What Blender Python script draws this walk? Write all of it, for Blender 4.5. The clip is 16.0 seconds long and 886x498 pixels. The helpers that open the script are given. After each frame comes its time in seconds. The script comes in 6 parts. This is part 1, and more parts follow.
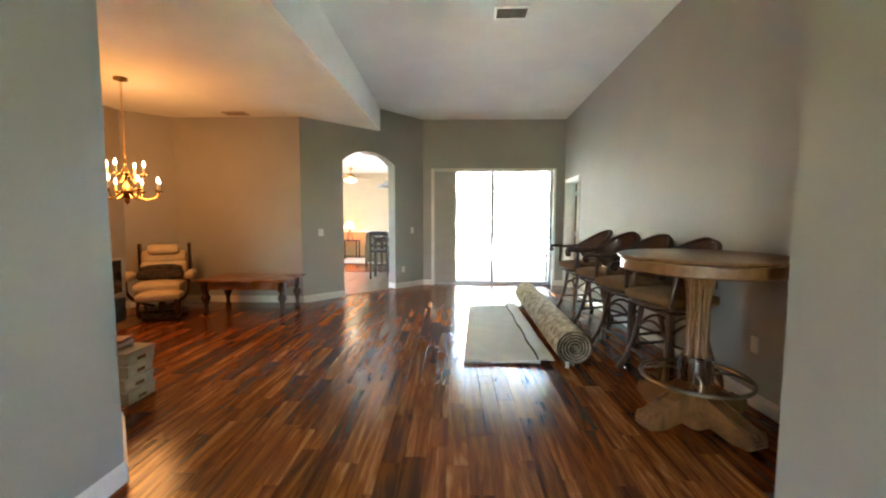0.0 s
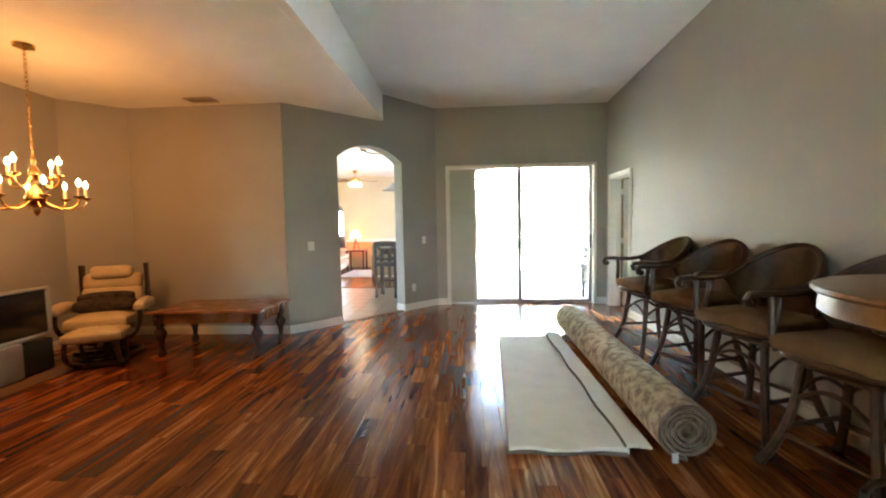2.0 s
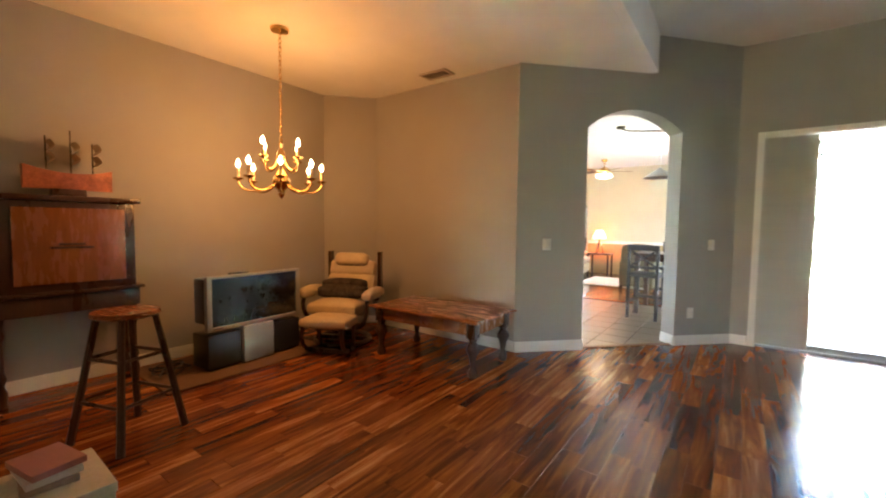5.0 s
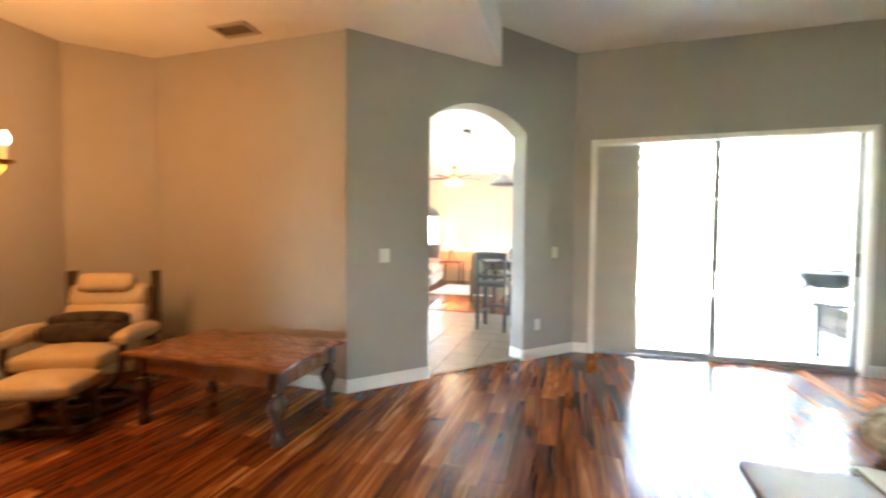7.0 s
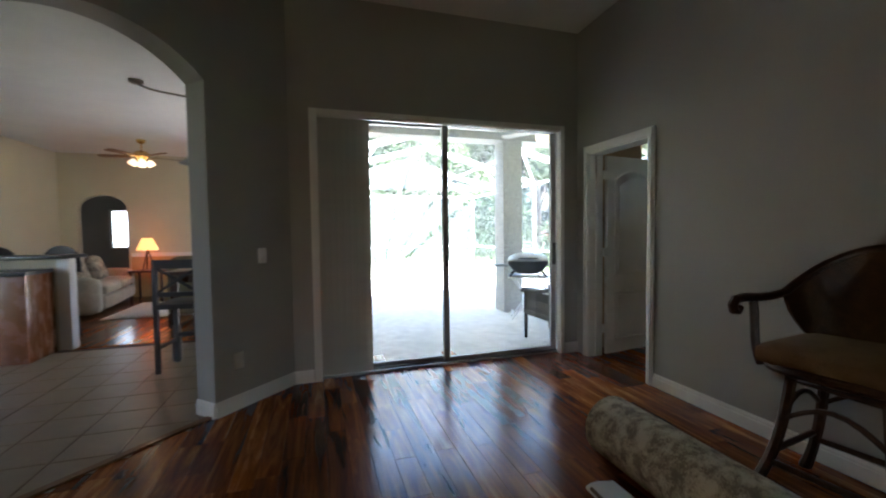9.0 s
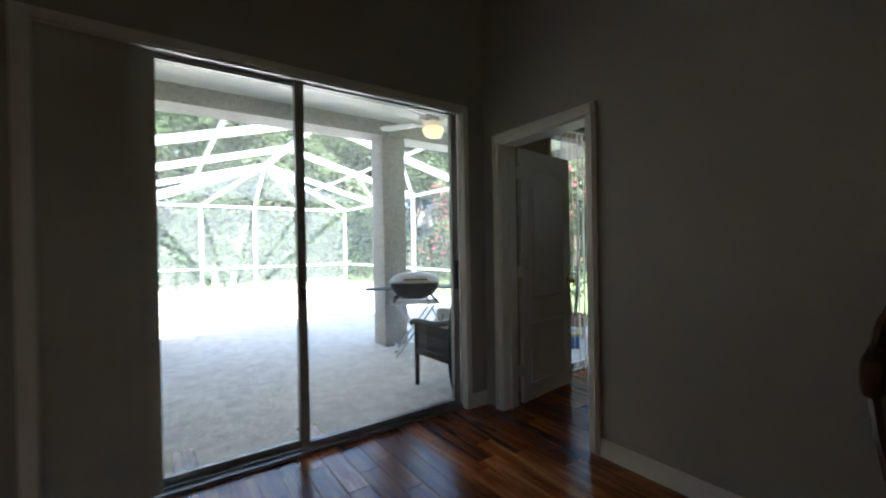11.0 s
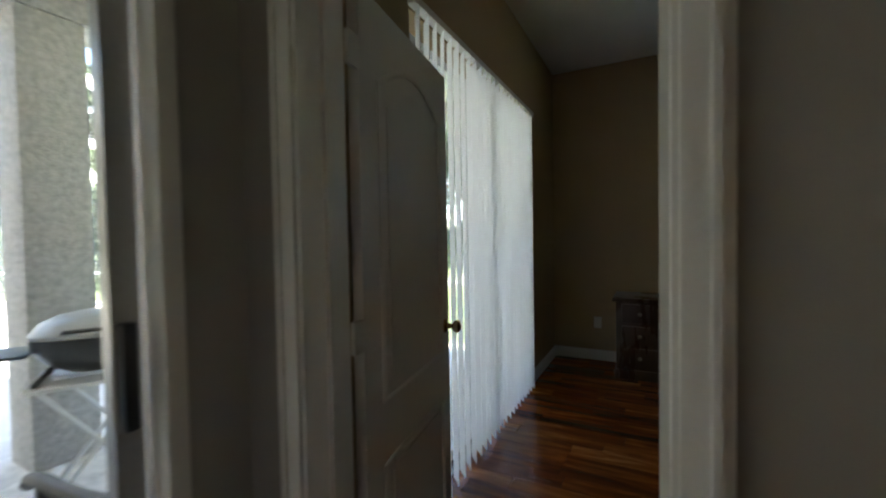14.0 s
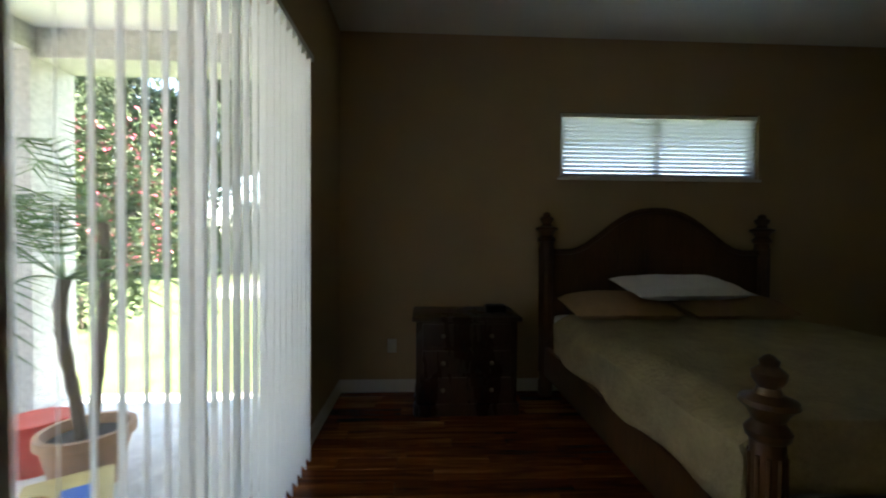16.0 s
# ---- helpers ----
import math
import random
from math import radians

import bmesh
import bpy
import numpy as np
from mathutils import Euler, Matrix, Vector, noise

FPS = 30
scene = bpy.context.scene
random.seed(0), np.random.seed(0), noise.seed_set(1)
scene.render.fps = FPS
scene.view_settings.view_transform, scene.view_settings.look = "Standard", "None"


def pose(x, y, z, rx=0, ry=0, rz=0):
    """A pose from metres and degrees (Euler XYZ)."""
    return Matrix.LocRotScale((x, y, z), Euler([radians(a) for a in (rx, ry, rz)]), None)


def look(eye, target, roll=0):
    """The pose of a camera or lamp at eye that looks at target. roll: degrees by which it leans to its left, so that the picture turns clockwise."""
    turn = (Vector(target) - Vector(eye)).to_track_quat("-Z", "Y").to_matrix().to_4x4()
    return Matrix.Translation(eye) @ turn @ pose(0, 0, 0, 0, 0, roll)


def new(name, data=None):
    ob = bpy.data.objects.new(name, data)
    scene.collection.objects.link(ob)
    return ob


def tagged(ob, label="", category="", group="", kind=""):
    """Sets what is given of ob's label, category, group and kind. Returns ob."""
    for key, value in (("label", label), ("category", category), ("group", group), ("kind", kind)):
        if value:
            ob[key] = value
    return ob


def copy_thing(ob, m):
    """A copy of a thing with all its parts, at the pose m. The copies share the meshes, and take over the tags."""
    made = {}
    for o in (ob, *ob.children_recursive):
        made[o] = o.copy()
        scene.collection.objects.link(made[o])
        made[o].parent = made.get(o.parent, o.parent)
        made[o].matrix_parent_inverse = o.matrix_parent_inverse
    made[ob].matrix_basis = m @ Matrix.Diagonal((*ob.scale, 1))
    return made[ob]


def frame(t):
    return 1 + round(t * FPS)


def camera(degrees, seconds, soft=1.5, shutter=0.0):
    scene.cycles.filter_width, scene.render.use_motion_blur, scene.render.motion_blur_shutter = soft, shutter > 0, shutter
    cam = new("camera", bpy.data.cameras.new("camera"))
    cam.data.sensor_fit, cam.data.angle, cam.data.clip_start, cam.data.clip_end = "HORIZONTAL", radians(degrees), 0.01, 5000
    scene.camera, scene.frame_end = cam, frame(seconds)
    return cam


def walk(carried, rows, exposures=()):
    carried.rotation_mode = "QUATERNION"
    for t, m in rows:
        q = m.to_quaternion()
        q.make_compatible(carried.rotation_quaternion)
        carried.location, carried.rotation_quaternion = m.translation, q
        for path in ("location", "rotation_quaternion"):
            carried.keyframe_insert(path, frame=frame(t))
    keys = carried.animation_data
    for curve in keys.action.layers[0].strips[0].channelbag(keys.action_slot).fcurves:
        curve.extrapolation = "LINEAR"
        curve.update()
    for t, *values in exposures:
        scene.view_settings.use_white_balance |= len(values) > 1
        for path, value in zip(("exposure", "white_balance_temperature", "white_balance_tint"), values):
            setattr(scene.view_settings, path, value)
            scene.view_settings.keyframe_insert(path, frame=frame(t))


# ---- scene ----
cam = camera(95.0, 16.0, 2.0, 0.5)
PATH = [
    (0, (-0.279, 0.026, 1.364), (-0.337, 2.019, 1.211), 0.1),
    (0.5, (-0.335, 0.294, 1.39), (-0.399, 2.29, 1.287), -1.7),
    (1, (-0.321, 0.675, 1.411), (-0.506, 2.664, 1.31), 0.2),
    (1.5, (-0.357, 1.055, 1.406), (-0.5, 3.048, 1.319), -1.1),
    (2, (-0.414, 1.368, 1.384), (-0.532, 3.361, 1.259), -1.1),
    (2.5, (-0.364, 1.673, 1.393), (-0.515, 3.665, 1.308), 0.5),
    (3, (-0.39, 1.962, 1.338), (-0.426, 3.96, 1.251), -0.3),
    (3.5, (-0.461, 2.191, 1.358), (-0.542, 4.187, 1.254), -0.7),
    (4, (-0.51, 2.408, 1.347), (-1.129, 4.31, 1.323), -0.0),
    (4.2, (-0.617, 2.433, 1.304), (-1.412, 4.267, 1.263), 0.4),
    (6.3, (-1.0, 3.159, 1.304), (-2.296, 4.677, 1.183), 0.5),
    (6.5, (-1.026, 3.248, 1.319), (-2.167, 4.884, 1.176), 0.5),
    (7, (-1.025, 3.49, 1.302), (-1.596, 5.406, 1.231), 0.5),
    (7.5, (-0.947, 3.748, 1.283), (-1.153, 5.736, 1.229), 0.6),
    (8, (-0.808, 3.989, 1.306), (-0.731, 5.987, 1.243), 1.1),
    (8.5, (-0.788, 4.265, 1.311), (-0.378, 6.221, 1.246), -0.7),
    (8.7, (-0.763, 4.4, 1.303), (-0.268, 6.336, 1.226), -0.8),
    (11, (-0.249, 5.772, 1.268), (0.9, 7.409, 1.255), -1.0),
    (11.5, (-0.101, 6.085, 1.272), (1.236, 7.573, 1.248), -0.8),
    (12, (0.085, 6.354, 1.288), (1.51, 7.758, 1.285), -0.2),
    (12.5, (0.3, 6.659, 1.276), (1.874, 7.893, 1.283), -1.8),
    (13, (0.563, 6.897, 1.279), (2.172, 8.085, 1.321), -1.0),
    (13.5, (0.88, 7.11, 1.307), (2.551, 8.208, 1.25), -0.7),
    (14, (1.21, 7.323, 1.326), (2.984, 8.244, 1.27), -1.0),
    (14.5, (1.561, 7.458, 1.321), (3.385, 8.276, 1.29), 1.1),
    (15, (1.854, 7.597, 1.297), (3.787, 8.11, 1.28), -1.3),
    (15.5, (2.07, 7.648, 1.303), (4.068, 7.746, 1.274), -1.4),
    (16, (2.252, 7.578, 1.299), (4.249, 7.486, 1.264), 0.4),
]
EXPOSURES = [(0, 6.3, 6200, 12), (3.5, 6.2, 6200, 12), (4.0, 5.55, 6200, 12), (6.3, 7.3, 6500, 13), (7.0, 6.9, 6150, 12), (8.0, 4.95, 6000, 13), (8.7, 4.1, 5950, 15), (10.8, 3.1, 6100, 15), (11.5, 2.6, 6200, 15), (13.0, 2.35, 6250, 15), (14.0, 3.3, 6500, 15), (14.5, 4.2, 7200, 16), (15.0, 4.75, 7400, 16), (15.5, 4.05, 7000, 15), (16.0, 3.35, 6900, 15)]
walk(cam, [(t, look(eye, target, roll)) for t, eye, target, roll in PATH], EXPOSURES)

# world and sun
world = bpy.data.worlds.new("sky")
scene.world = world
world.use_nodes = True
wn = world.node_tree
sky = wn.nodes.new("ShaderNodeTexSky")
sky.sky_type, sky.sun_disc = "NISHITA", False
sky.sun_elevation, sky.sun_rotation = radians(56), radians(188)
wn.nodes["Background"].inputs["Strength"].default_value = 0.15
wn.links.new(sky.outputs[0], wn.nodes["Background"].inputs["Color"])
sun = new("sun", bpy.data.lights.new("sun", "SUN"))
sun.data.energy, sun.data.angle, sun.data.color = 5.0, radians(0.5), (1.0, 0.95, 0.86)
sun.matrix_world = look((0.2 * 20, -20, 31), (0, 0, 0))


def lamp(name, kind, at, watts, colour, size=0.05, target=None, size_y=None):
    data = bpy.data.lights.new(name, kind)
    data.energy, data.color = watts, colour
    if kind == "AREA":
        data.shape, data.size, data.size_y = "RECTANGLE", size, size_y or size
    else:
        data.shadow_soft_size = size
    ob = new(name, data)
    ob.matrix_world = look(at, target) if target else pose(*at)
    return ob


SKYLIGHT = (0.86, 0.94, 1.0)
# added area lamp in the family room opening, stands in for daylight
lamp("kitchen_fill", "AREA", (-0.7, 12.0, 1.4), 0.045, SKYLIGHT, 2.4, (-6, 11.6, 1.0), 1.9)


# materials
def nodes_of(name):
    m = bpy.data.materials.new(name)
    m.use_nodes = True
    return m, m.node_tree, m.node_tree.nodes["Principled BSDF"]


def node(nt, kind, **values):
    n = nt.nodes.new(kind)
    for k, v in values.items():
        n.inputs[k].default_value = v
    return n


def surface(name, colour, rough=0.5, vary=0.12, scale=6.0, bump=0.05, grain=60.0, metal=0.0, stretch=(1, 1, 1), emit=0.0, coat=0.0, dark=None, spread=(0.35, 0.65), sheen=0.0):
    """Two scales of colour change, rough change and fine relief over one base colour."""
    m, nt, p = nodes_of(name)
    tc = nt.nodes.new("ShaderNodeTexCoord")
    mp = nt.nodes.new("ShaderNodeMapping")
    mp.inputs["Scale"].default_value = stretch
    nt.links.new(tc.outputs["Object"], mp.inputs["Vector"])
    big = node(nt, "ShaderNodeTexNoise", Scale=scale, Detail=5.0, Roughness=0.6)
    fine = node(nt, "ShaderNodeTexNoise", Scale=grain, Detail=3.0)
    for n in (big, fine):
        nt.links.new(mp.outputs[0], n.inputs["Vector"])
    ramp = nt.nodes.new("ShaderNodeValToRGB")
    lo = dark or [c * (1 - vary * 1.6) for c in colour]
    hi = [min(1, c * (1 + vary)) for c in colour]
    ramp.color_ramp.elements[0].position, ramp.color_ramp.elements[1].position = spread
    ramp.color_ramp.elements[0].color, ramp.color_ramp.elements[1].color = (*lo, 1), (*hi, 1)
    mix = nt.nodes.new("ShaderNodeMath")
    mix.operation = "MULTIPLY_ADD"
    mix.inputs[1].default_value = 0.3
    nt.links.new(fine.outputs[0], mix.inputs[0])
    sc = nt.nodes.new("ShaderNodeMath")
    sc.operation = "MULTIPLY"
    sc.inputs[1].default_value = 0.7
    nt.links.new(big.outputs[0], sc.inputs[0])
    nt.links.new(sc.outputs[0], mix.inputs[2])
    nt.links.new(mix.outputs[0], ramp.inputs[0])
    nt.links.new(ramp.outputs[0], p.inputs["Base Color"])
    rr = nt.nodes.new("ShaderNodeMapRange")
    rr.inputs["To Min"].default_value, rr.inputs["To Max"].default_value = max(0.02, rough - 0.08), min(1, rough + 0.08)
    nt.links.new(big.outputs[0], rr.inputs[0])
    nt.links.new(rr.outputs[0], p.inputs["Roughness"])
    bp = node(nt, "ShaderNodeBump", Strength=bump, Distance=0.01)
    nt.links.new(fine.outputs[0], bp.inputs["Height"])
    nt.links.new(bp.outputs[0], p.inputs["Normal"])
    p.inputs["Metallic"].default_value = metal
    p.inputs["Coat Weight"].default_value = coat
    p.inputs["Sheen Weight"].default_value = sheen
    if emit:
        p.inputs["Emission Color"].default_value, p.inputs["Emission Strength"].default_value = (*colour, 1), emit
    return m


def plank_wood(name, by_object):
    """Red-brown hand-scraped boards; each board has its own tone, with pale sapwood streaks and dark figure."""
    m, nt, p = nodes_of(name)
    tc = nt.nodes.new("ShaderNodeNewGeometry")
    rnd = nt.nodes.new("ShaderNodeObjectInfo") if by_object else tc
    r = rnd.outputs["Random"] if by_object else tc.outputs["Random Per Island"]
    off = nt.nodes.new("ShaderNodeCombineXYZ")
    k = nt.nodes.new("ShaderNodeMath")
    k.operation, k.inputs[1].default_value = "MULTIPLY", 40.0
    nt.links.new(r, k.inputs[0])
    nt.links.new(k.outputs[0], off.inputs[0])
    nt.links.new(k.outputs[0], off.inputs[1])
    add = nt.nodes.new("ShaderNodeVectorMath")
    nt.links.new(tc.outputs["Position"], add.inputs[0])
    nt.links.new(off.outputs[0], add.inputs[1])
    mp = nt.nodes.new("ShaderNodeMapping")
    mp.inputs["Scale"].default_value = (16, 1.3, 8)
    nt.links.new(add.outputs[0], mp.inputs["Vector"])
    fig = node(nt, "ShaderNodeTexNoise", Scale=1.0, Detail=6.0, Roughness=0.62, Distortion=0.9)
    nt.links.new(mp.outputs[0], fig.inputs["Vector"])
    tone = nt.nodes.new("ShaderNodeMath")
    tone.operation, tone.inputs[1].default_value = "MULTIPLY_ADD", 0.23
    nt.links.new(r, tone.inputs[0])
    half = nt.nodes.new("ShaderNodeMath")
    half.operation, half.inputs[1].default_value = "MULTIPLY", 0.93
    nt.links.new(fig.outputs[0], half.inputs[0])
    nt.links.new(half.outputs[0], tone.inputs[2])
    ramp = nt.nodes.new("ShaderNodeValToRGB")
    e = ramp.color_ramp.elements
    e[0].position, e[0].color = 0.28, (0.034, 0.009, 0.003, 1)
    e[1].position, e[1].color = 0.83, (0.52, 0.225, 0.07, 1)
    for pos, c in ((0.44, (0.085, 0.02, 0.005, 1)), (0.57, (0.17, 0.042, 0.009, 1)), (0.69, (0.29, 0.084, 0.018, 1))):
        el = e.new(pos)
        el.color = c
    nt.links.new(tone.outputs[0], ramp.inputs[0])
    nt.links.new(ramp.outputs[0], p.inputs["Base Color"])
    mp2 = nt.nodes.new("ShaderNodeMapping")
    mp2.inputs["Scale"].default_value = (30, 4, 8)
    nt.links.new(add.outputs[0], mp2.inputs["Vector"])
    scr = node(nt, "ShaderNodeTexNoise", Scale=1.0, Detail=3.0)
    nt.links.new(mp2.outputs[0], scr.inputs["Vector"])
    bp = node(nt, "ShaderNodeBump", Strength=0.16, Distance=0.01)
    nt.links.new(scr.outputs[0], bp.inputs["Height"])
    nt.links.new(bp.outputs[0], p.inputs["Normal"])
    rr = nt.nodes.new("ShaderNodeMapRange")
    rr.inputs["To Min"].default_value, rr.inputs["To Max"].default_value = 0.13, 0.27
    p.inputs["Specular IOR Level"].default_value = 0.38
    nt.links.new(scr.outputs[0], rr.inputs[0])
    nt.links.new(rr.outputs[0], p.inputs["Roughness"])
    return m


def glass_pane(name, tint=(0.95, 0.98, 0.97), haze=0.0):
    m, nt, p = nodes_of(name)
    nt.nodes.remove(p)
    tr = nt.nodes.new("ShaderNodeBsdfTransparent")
    tr.inputs[0].default_value = (*tint, 1)
    gl = nt.nodes.new("ShaderNodeBsdfGlossy")
    gl.inputs["Roughness"].default_value = 0.02
    lw = nt.nodes.new("ShaderNodeLayerWeight")
    pw = node(nt, "ShaderNodeMath")
    pw.operation, pw.inputs[1].default_value = "POWER", 5.0
    nt.links.new(lw.outputs["Facing"], pw.inputs[0])
    ad = node(nt, "ShaderNodeMath")
    ad.operation, ad.inputs[1].default_value, ad.inputs[2].default_value = "MULTIPLY_ADD", 0.7, 0.035
    nt.links.new(pw.outputs[0], ad.inputs[0])
    mx = nt.nodes.new("ShaderNodeMixShader")
    nt.links.new(ad.outputs[0], mx.inputs[0])
    nt.links.new(tr.outputs[0], mx.inputs[1])
    nt.links.new(gl.outputs[0], mx.inputs[2])
    nt.links.new(mx.outputs[0], nt.nodes["Material Output"].inputs[0])
    return m


def see_through(name, colour, cover, translucent=0.0):
    """A thin woven sheet: part of the light passes straight, part is spread."""
    m, nt, p = nodes_of(name)
    nt.nodes.remove(p)
    df = nt.nodes.new("ShaderNodeBsdfDiffuse")
    df.inputs[0].default_value = (*colour, 1)
    first = df
    if translucent:
        tl = nt.nodes.new("ShaderNodeBsdfTranslucent")
        tl.inputs[0].default_value = (*colour, 1)
        mt = nt.nodes.new("ShaderNodeMixShader")
        mt.inputs[0].default_value = translucent
        nt.links.new(df.outputs[0], mt.inputs[1])
        nt.links.new(tl.outputs[0], mt.inputs[2])
        first = mt
    tr = nt.nodes.new("ShaderNodeBsdfTransparent")
    mx = nt.nodes.new("ShaderNodeMixShader")
    mx.inputs[0].default_value = cover
    nt.links.new(tr.outputs[0], mx.inputs[1])
    nt.links.new(first.outputs[0], mx.inputs[2])
    nt.links.new(mx.outputs[0], nt.nodes["Material Output"].inputs[0])
    return m


WALL = surface("wall_paint_greige", (0.365, 0.35, 0.318), 0.62, 0.03, 1.5, 0.12, 220)
WALL_TAN = surface("wall_paint_tan", (0.47, 0.335, 0.19), 0.7, 0.04, 1.5, 0.12, 220)
WALL_CREAM = surface("wall_paint_cream", (0.66, 0.6, 0.45), 0.7, 0.03, 1.5, 0.1, 200)
CEIL = surface("ceiling_paint", (0.8, 0.79, 0.76), 0.85, 0.03, 2.0, 0.3, 130)
TRIM = surface("trim_white", (0.78, 0.77, 0.73), 0.35, 0.03, 3.0, 0.02, 80)
STUCCO = surface("stucco", (0.54, 0.53, 0.5), 0.9, 0.18, 28.0, 1.0, 60)
ALU = surface("white_aluminium", (0.8, 0.8, 0.8), 0.35, 0.03, 5.0, 0.02, 80)
GREYALU = surface("grey_aluminium", (0.3, 0.3, 0.29), 0.35, 0.05, 5.0, 0.02, 80, metal=0.3)
BOARD = plank_wood("acacia_boards", True)
BOARD_FAR = plank_wood("acacia_boards_far", False)
GAP = surface("floor_gap_dark", (0.06, 0.022, 0.01), 0.7, 0.2)
TILE = surface("beige_tile", (0.24, 0.18, 0.115), 0.35, 0.12, 4.0, 0.05, 60)
DECK = surface("deck_concrete", (0.72, 0.69, 0.64), 0.85, 0.16, 11.0, 0.9, 30)
GRASS = surface("lawn_green", (0.12, 0.165, 0.055), 0.95, 0.3, 2.0, 0.8, 40)
DARKWOOD = surface("dark_stained_wood", (0.05, 0.021, 0.01), 0.28, 0.25, 5, 0.05, 60, stretch=(1, 1, 0.2), coat=0.3)
OAK = surface("oak_brown", (0.2, 0.087, 0.025), 0.44, 0.3, 6, 0.05, 60, stretch=(4, 1, 1), coat=0.15)
CHERRY = surface("cherry_wood", (0.23, 0.08, 0.024), 0.27, 0.12, 5, 0.04, 60, stretch=(1, 5, 1), coat=0.4)
BLACK = surface("black_plastic", (0.02, 0.02, 0.022), 0.3, 0.1)
SILVER = surface("silver_plastic", (0.36, 0.39, 0.43), 0.4, 0.04, metal=0.2)
SCREEN = surface("tv_glass", (0.012, 0.014, 0.02), 0.12, 0.05)
CREAM = surface("cream_leather", (0.54, 0.42, 0.26), 0.5, 0.08, 5, 0.15, 70)
BROWNCLOTH = surface("brown_seat_cloth", (0.17, 0.092, 0.034), 0.9, 0.15, 8, 0.35, 160)
BRASS = surface("polished_brass", (0.75, 0.5, 0.2), 0.2, 0.08, 6, 0.02, 60, metal=1.0)
NICKEL = surface("dark_metal", (0.25, 0.22, 0.18), 0.3, 0.1, 6, 0.02, 60, metal=1.0)
GLASS = glass_pane("clear_glass")
MESHSCREEN = see_through("insect_screen", (0.5, 0.55, 0.57), 0.13)
SLAT = see_through("blind_vinyl", (0.93, 0.94, 0.95), 1.0, 0.62)
SLATDIM = see_through("blind_slat_white", (0.8, 0.81, 0.83), 1.0, 0.16)
SLATMAIN = surface("blind_slat_offwhite", (0.6, 0.58, 0.52), 0.6, 0.03)


# mesh builders
def box(bm, x0, y0, z0, x1, y1, z1, bevel=0.0, m=None):
    made = bmesh.ops.create_cube(bm, size=1.0)["verts"]
    for v in made:
        v.co = Vector(((x0 + x1) / 2 + v.co.x * (x1 - x0), (y0 + y1) / 2 + v.co.y * (y1 - y0), (z0 + z1) / 2 + v.co.z * (z1 - z0)))
    if bevel:
        edges = list({e for v in made for e in v.link_edges})
        made = list({v for f in bmesh.ops.bevel(bm, geom=edges, offset=bevel, segments=2, affect="EDGES", profile=0.6)["faces"] for v in f.verts} | {v for v in made if v.is_valid})
    if m is not None:
        bmesh.ops.transform(bm, matrix=m, verts=made)
    return made


def ring_faces(bm, rings, closed=False, cap=True):
    n = len(rings[0])
    for a, b in zip(rings, rings[1:] + ([rings[0]] if closed else [])):
        for i in range(n):
            bm.faces.new((a[i], a[(i + 1) % n], b[(i + 1) % n], b[i]))
    if cap and not closed:
        bm.faces.new(rings[0][::-1])
        bm.faces.new(rings[-1])


def lathe(bm, profile, seg=20, m=Matrix()):
    rings = [[bm.verts.new(m @ Vector((max(r, 0.0005) * math.cos(a), max(r, 0.0005) * math.sin(a), z))) for a in [2 * math.pi * i / seg for i in range(seg)]] for r, z in profile]
    ring_faces(bm, rings)


def tube(bm, pts, r, seg=8, closed=False, flat=1.0):
    """A round bar along points; r is one radius or one for each point."""
    pts = [Vector(p) for p in pts]
    rs = r if isinstance(r, (list, tuple)) else [r] * len(pts)
    rings, side = [], None
    for i, p in enumerate(pts):
        a = pts[i - 1] if i or closed else p
        b = pts[(i + 1) % len(pts)] if i < len(pts) - 1 or closed else p
        d = (b - a).normalized()
        if side is None:
            side = d.cross(Vector((0, 0, 1)))
            if side.length < 0.05:
                side = d.cross(Vector((1, 0, 0)))
        side = (side - d * side.dot(d)).normalized()
        up = d.cross(side)
        rings.append([bm.verts.new(p + side * rs[i] * math.cos(t) + up * rs[i] * flat * math.sin(t)) for t in [2 * math.pi * k / seg for k in range(seg)]])
    ring_faces(bm, rings, closed)


def prism(bm, outline, depth, m):
    """A flat outline in x and z, given depth along y, placed by m."""
    a = [bm.verts.new(m @ Vector((x, 0, z))) for x, z in outline]
    b = [bm.verts.new(m @ Vector((x, depth, z))) for x, z in outline]
    bm.faces.new(a)
    bm.faces.new(b[::-1])
    for i in range(len(a)):
        j = (i + 1) % len(a)
        bm.faces.new((a[j], a[i], b[i], b[j]))


def bez(p0, p1, p2, p3, n=10):
    p0, p1, p2, p3 = map(Vector, (p0, p1, p2, p3))
    return [p0 * (1 - t) ** 3 + p1 * 3 * t * (1 - t) ** 2 + p2 * 3 * t * t * (1 - t) + p3 * t ** 3 for t in [i / n for i in range(n + 1)]]


def finish(bm, name, smooth=True):
    bmesh.ops.recalc_face_normals(bm, faces=bm.faces)
    me = bpy.data.meshes.new(name)
    bm.to_mesh(me)
    bm.free()
    if smooth:
        me.polygons.foreach_set("use_smooth", [True] * len(me.polygons))
        me.set_sharp_from_angle(angle=radians(38))
    return me


def part(name, bm, material, parent, label="", smooth=True):
    me = finish(bm, name, smooth)
    me.materials.append(material)
    ob = new(name, me)
    ob.parent = parent
    return tagged(ob, label)


def single(name, bm, material, label, category, group="", kind="", m=None, smooth=True):
    me = finish(bm, name, smooth)
    me.materials.append(material)
    ob = new(name, me)
    if m is not None:
        ob.matrix_world = m
    return tagged(ob, label, category, group, kind)


